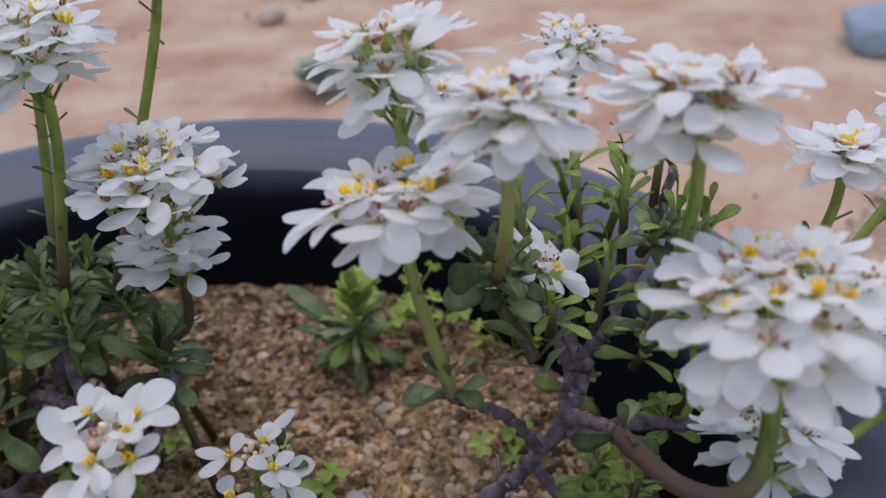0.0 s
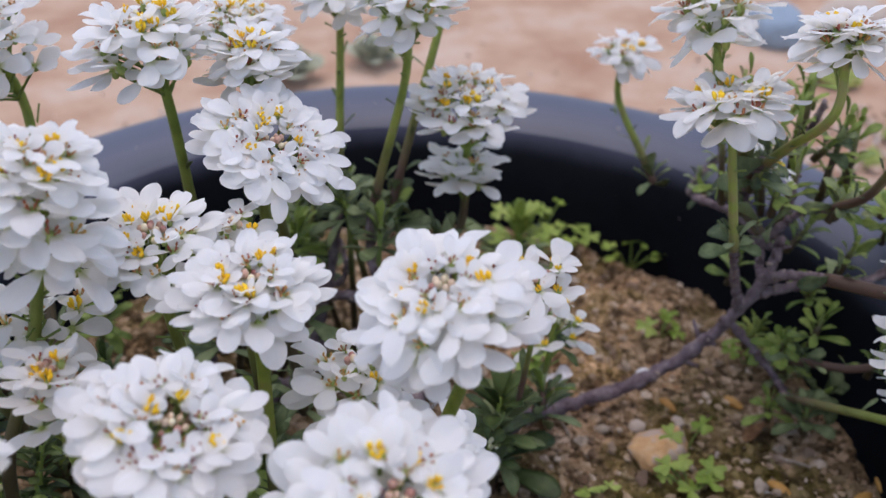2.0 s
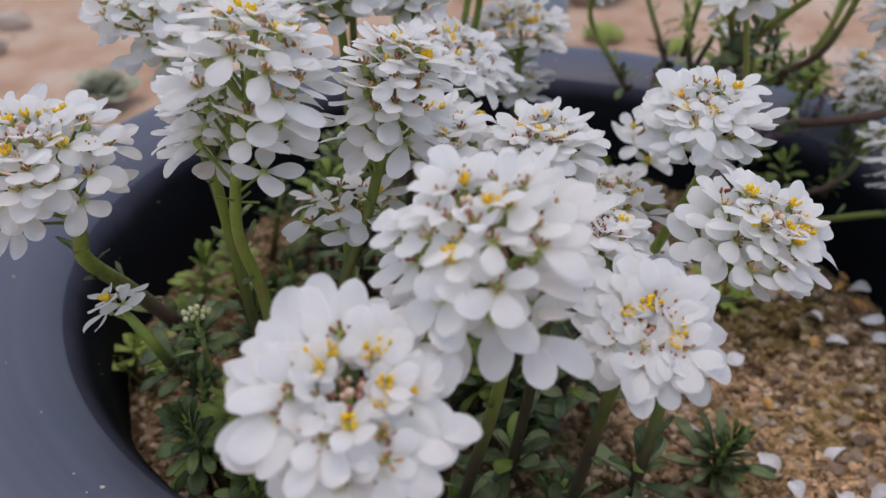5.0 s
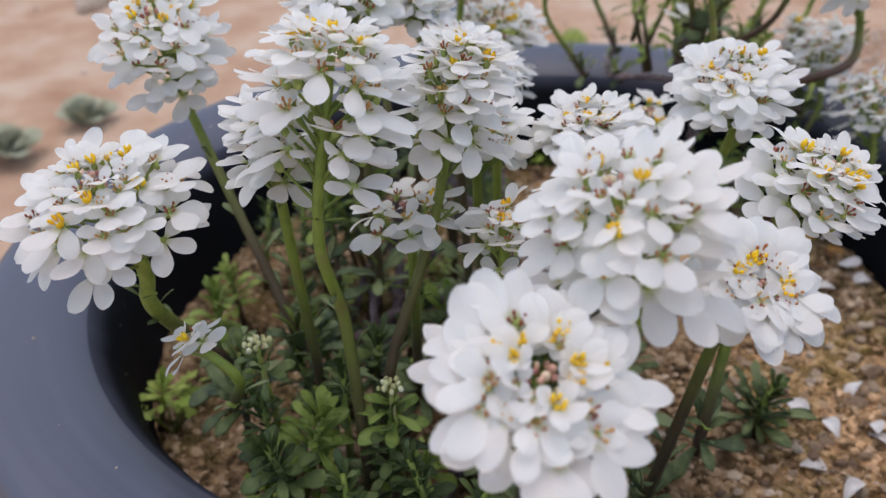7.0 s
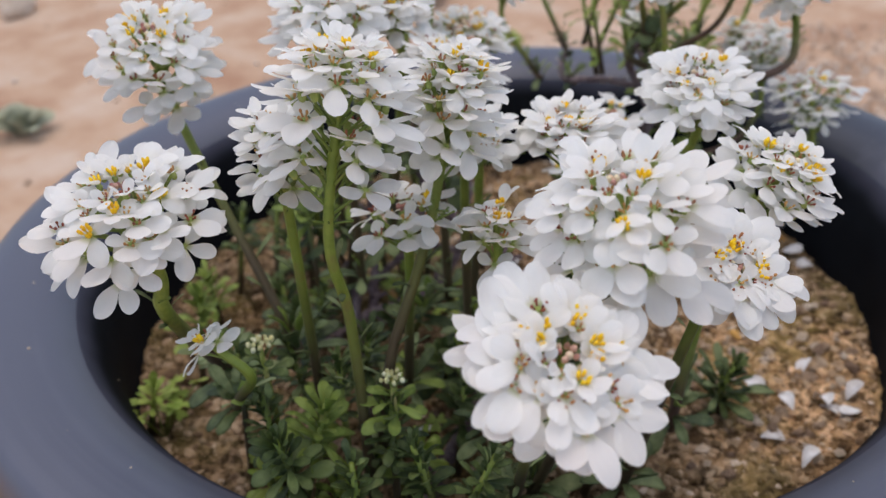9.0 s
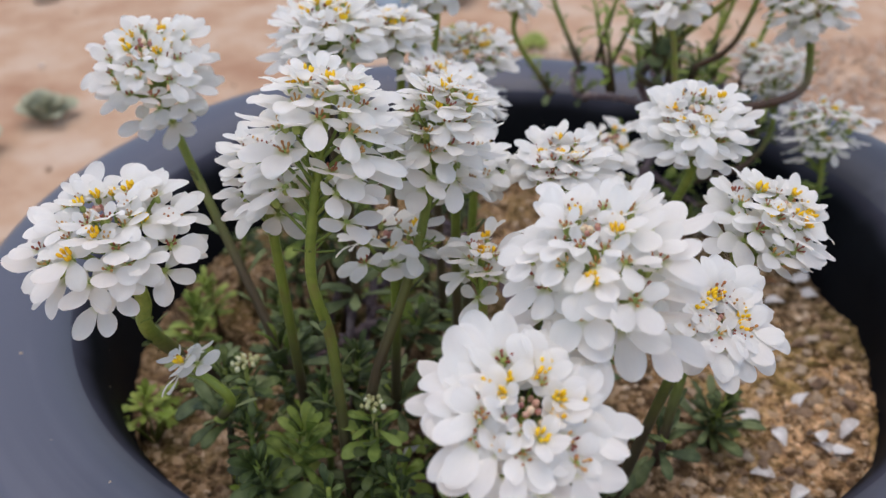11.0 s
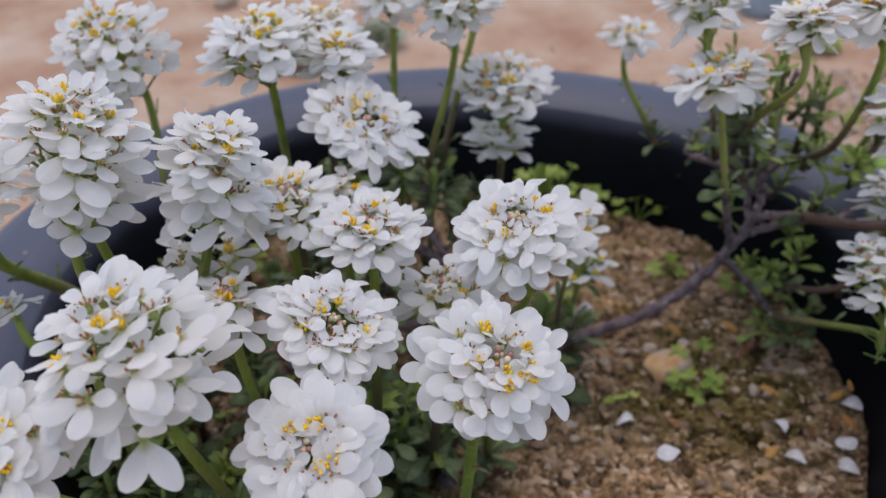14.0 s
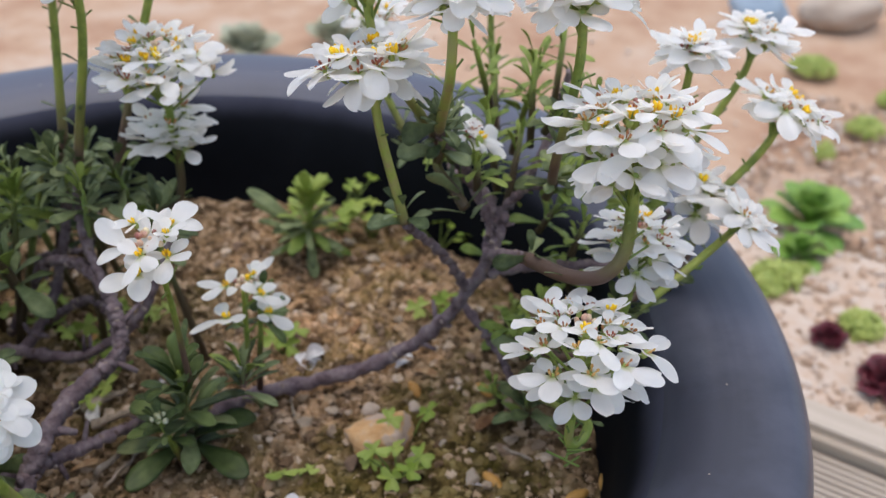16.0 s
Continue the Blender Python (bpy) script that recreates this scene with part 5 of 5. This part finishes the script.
for k, (x, y, c, h) in enumerate([(-0.030, 0.302, 9, 0.028), (-0.014, 0.303, 8, 0.022), (0.012, 0.226, 4, 0.012), (-0.008, 0.138, 7, 0.012), (-0.002, 0.158, 2, 0.012), (-0.044, 0.140, 2, 0.006),
                                (-0.158, 0.236, 7, 0.016), (-0.054, 0.213, 3, 0.010), (-0.268, 0.215, 9, 0.022), (-0.258, 0.120, 6, 0.035), (-0.205, 0.140, 5, 0.030), (-0.240, 0.075, 6, 0.040), (-0.115, 0.230, 6, 0.020), (0.020, 0.290, 6, 0.018), (0.045, 0.205, 5, 0.015), (-0.135, 0.214, 6, 0.016), (-0.122, 0.190, 5, 0.012)]):
    clover(CW, x, y, c, h, 500 + k)


# ---- what lies on the soil ----
FALLEN = material("fallen_petal", [(0.3, (0.50, 0.46, 0.45)), (0.6, (0.68, 0.65, 0.65)), (0.8, (0.78, 0.76, 0.77))], 300, 0.6, 0.3, 900, 0.2, random_object=0.4)


def loose_petal(seed):
    rng = random.Random(seed)
    v, f, uv = blade_grid(0.0100, 0.0070, PETAL_ROWS, 7, petal_profile, lambda u: 0.12 * math.sin(3 * u), 0.3, 0.03, rng)
    return mesh_of("fallen_petal", v, f, [FALLEN], None, uv)


LOOSE = [loose_petal(k) for k in range(4)]
rp = random.Random(5)
for x, y in [(-0.048, 0.207), (-0.044, 0.204), (-0.074, 0.195), (-0.006, 0.198), (-0.010, 0.202), (-0.101, 0.192), (-0.132, 0.180), (-0.120, 0.171), (0.018, 0.132), (-0.050, 0.127), (0.013, 0.113), (0.040, 0.100),
             (0.040, 0.082), (-0.073, 0.033), (-0.052, 0.020), (-0.055, 0.013), (-0.101, 0.014), (-0.157, 0.060), (-0.183, 0.133), (0.052, 0.118), (-0.030, 0.105), (-0.066, 0.060), (-0.080, 0.085), (0.020, 0.090), (-0.062, 0.027), (-0.036, 0.044), (-0.058, 0.031), (-0.095, 0.035)]:
    ob = tagged(new("fallen_petal", LOOSE[rp.randrange(4)]), "white petal fallen on the soil", "petal", "fallen petals")
    ob.matrix_world = Matrix.Translation((x, y, soil_height(x, y) + 0.0022)) @ pose(0, 0, 0, rp.uniform(-28, 28), rp.uniform(-28, 28), rp.uniform(0, 360)) @ Matrix.Diagonal((rp.uniform(0.85, 1.25), rp.uniform(0.8, 1.35), rp.uniform(0.6, 2.0), 1))

hv, hf = [], []
blob(hv, hf, Vector((0, 0, 0)), 0.0022, 10, 8, Vector((1, 0, 0)), 2.2)
hv = [Vector((p.x, p.y + 6 * p.x * p.x, p.z * 0.8)) for p in hv]
HUSK_MESH = mesh_of("seed_husk", hv, hf, [HUSK])
for x, y, a in [(-0.134, 0.223, 100), (0.029, 0.182, 120), (0.026, 0.134, 125), (0.066, 0.130, 80), (0.001, 0.185, 110), (-0.085, 0.160, 60), (-0.131, 0.132, 0), (0.050, 0.108, 100), (-0.190, 0.165, 70), (0.010, 0.100, 40), (0.055, 0.125, 20), (-0.040, 0.080, 70)]:
    ob = tagged(new("seed_husk", HUSK_MESH), "orange-tan seed husk lying on the soil", "husk", "seed husks")
    ob.matrix_world = Matrix.Translation((x, y, soil_height(x, y) + 0.0014)) @ pose(0, 0, 0, 0, 0, a)


def soil_stone(label, x, y, size, mat, seed):
    rock(label, x, y, size, mat, seed)
    ob = scene.collection.objects[-1]
    ob.name = "pebble"
    ob["category"], ob["group"] = "pebble", "pebbles on the soil"
    ob.location.z = soil_height(x, y) + size[2] * 0.3


def dry_stick(label, a, b, r, seed):
    """A bleached, split bit of old stem."""
    rng = random.Random(seed)
    a, b = Vector(a), Vector(b)
    pts = [a + (b - a) * k / 7 + Vector((rng.uniform(-1, 1), rng.uniform(-1, 1), rng.uniform(-0.4, 0.4))) * 0.0006 for k in range(8)]
    v, f = tube([p - a for p in pts], [r * (1.0 - 0.07 * k) * rng.uniform(0.85, 1.15) for k in range(8)], 8, 0.12, 0.1, rng)
    ob = tagged(new("dry_stick", mesh_of("dry_stick", v, f, [DRY])), label, "stick", "dry litter on the soil")
    ob.location = a


def dead_leaf(label, x, y, size, turn, seed):
    ob = tagged(new("dead_leaf", DEAD_LEAVES[seed % 4]), label, "dead leaf", "dry litter on the soil")
    ob.matrix_world = Matrix.Translation((x, y, soil_height(x, y) + 0.0022)) @ pose(0, 0, 0, 12 - 6 * (seed % 5), 8 - 5 * (seed % 3), turn) @ Matrix.Scale(size, 4)


DRY = material("dry_stem", [(0.3, (0.20, 0.15, 0.11)), (0.6, (0.42, 0.34, 0.27)), (0.8, (0.60, 0.52, 0.44))], 260, 0.9, 0.8, 900, 0.1)
DEAD = material("dead_leaf", [(0.3, (0.16, 0.075, 0.035)), (0.6, (0.32, 0.18, 0.09)), (0.8, (0.46, 0.31, 0.18))], 200, 0.8, 0.5, 900, 0.15, random_object=0.6)
DEAD_LEAVES = [leaf_mesh(60 + k, DEAD, 1.1) for k in range(4)]
STICK = "bleached dry bit of old stem on the soil"
dry_stick(STICK, (-0.121, 0.168, 0.192), (-0.108, 0.175, 0.193), 0.0020, 1)
dry_stick(STICK, (-0.115, 0.144, 0.191), (-0.101, 0.163, 0.193), 0.0012, 2)
dry_stick(STICK, (-0.110, 0.140, 0.190), (-0.099, 0.158, 0.191), 0.0008, 3)
dry_stick(STICK, (-0.128, 0.180, 0.191), (-0.112, 0.186, 0.193), 0.0018, 4)
dry_stick(STICK, (-0.050, 0.190, 0.190), (-0.046, 0.170, 0.190), 0.0008, 5)
dry_stick(STICK, (-0.210, 0.090, 0.192), (-0.190, 0.084, 0.194), 0.0013, 6)
dry_stick(STICK, (0.030, 0.150, 0.190), (0.042, 0.140, 0.191), 0.0008, 7)
rd = random.Random(8)
for k, (x, y) in enumerate([(0.002, 0.196), (0.044, 0.112), (-0.130, 0.205), (-0.142, 0.195), (-0.118, 0.226), (-0.150, 0.212), (-0.028, 0.128), (0.030, 0.100), (-0.165, 0.170), (-0.185, 0.150), (-0.180, 0.090), (-0.205, 0.120), (-0.070, 0.115), (-0.240, 0.180), (-0.255, 0.130), (-0.020, 0.230), (0.035, 0.165), (-0.125, 0.150)]):
    dead_leaf("withered brown leaf lying on the soil", x, y, rd.uniform(0.45, 0.8), rd.uniform(0, 360), k)

def slab_stone(label, x, y, size, turn, seed):
    """A flat, broken stone with worn edges and a pitted face."""
    rng = random.Random(seed)
    bm = bmesh.new()
    for k in range(16):
        d = Vector((rng.gauss(0, 1), rng.gauss(0, 1), rng.gauss(0, 1))).normalized()
        bm.verts.new(d * rng.uniform(0.85, 1.1))
    bmesh.ops.convex_hull(bm, input=bm.verts[:])
    bmesh.ops.subdivide_edges(bm, edges=bm.edges[:], cuts=5, use_grid_fill=True)
    bmesh.ops.smooth_vert(bm, verts=bm.verts[:], factor=0.5, use_axis_x=True, use_axis_y=True, use_axis_z=True)
    for v in bm.verts:
        v.co *= 1 + 0.10 * noise.noise(v.co * 2.5) + 0.05 * noise.noise(v.co * 8)
        v.co = Vector((v.co.x * size[0], v.co.y * size[1], v.co.z * size[2]))
    me = bpy.data.meshes.new("pebble")
    bm.to_mesh(me)
    bm.free()
    me.polygons.foreach_set("use_smooth", [True] * len(me.polygons))
    me.materials.append(TAN_STONE)
    ob = tagged(new("pebble", me), label, "pebble", "pebbles on the soil")
    ob.matrix_world = Matrix.Translation((x, y, soil_height(x, y) + 0.45 * size[2])) @ pose(0, 0, 0, 5, -6, turn)


slab_stone("flat orange-tan angular stone half sunk in the soil", -0.014, 0.158, (0.0150, 0.0125, 0.0080), 15, 57)
soil_stone("small pale pebble on the soil", -0.023, 0.259, (0.0055, 0.0035, 0.0030), STONE, 12)
soil_stone("small pale pebble on the soil", -0.017, 0.173, (0.0035, 0.0035, 0.0025), ROCK_PALE, 13)
soil_stone("small pale pebble on the soil", 0.000, 0.172, (0.0030, 0.0026, 0.0022), ROCK_PALE, 14)

# ---- specks of dirt on the rim ----
speck_mesh = pebbles("rim_dirt", 90, lambda r: (lambda a, q: (POT_X + q * math.cos(a), POT_Y + q * math.sin(a)))(r.uniform(0, 6.2832), r.uniform(0.198, 0.224)), (0.0003, 0.0013), ROCK_PALE, 21, lambda x, y: 0.2488)
tagged(new("rim_dirt", speck_mesh), "pale specks of dirt on the pot rim", "dirt", kind="stuff")

smear = pebbles("dry_earth", 260, lambda r: (0.0604 + 0.0065 * r.standard_normal(), 0.0523 + 0.0045 * r.standard_normal()), (0.00005, 0.00024), ROCK_PALE, 23, lambda x, y: 0.2498)
tagged(new("dry_earth", smear), "thin smear of pale dry earth on the pot rim", "dirt", kind="stuff")

wall_mesh = pebbles("wall_dirt", 160, lambda r: (lambda a: (POT_X + 0.1793 * math.cos(a), POT_Y + 0.1793 * math.sin(a)))(r.uniform(0, 6.2832)), (0.0002, 0.0007), ROCK_PALE, 22, lambda x, y: 0.200 + 0.026 * (0.5 + noise.noise(Vector((x * 300, y * 300, 2)))))
tagged(new("wall_dirt", wall_mesh), "tiny pale splashes on the inner wall of the pot", "dirt", kind="stuff")
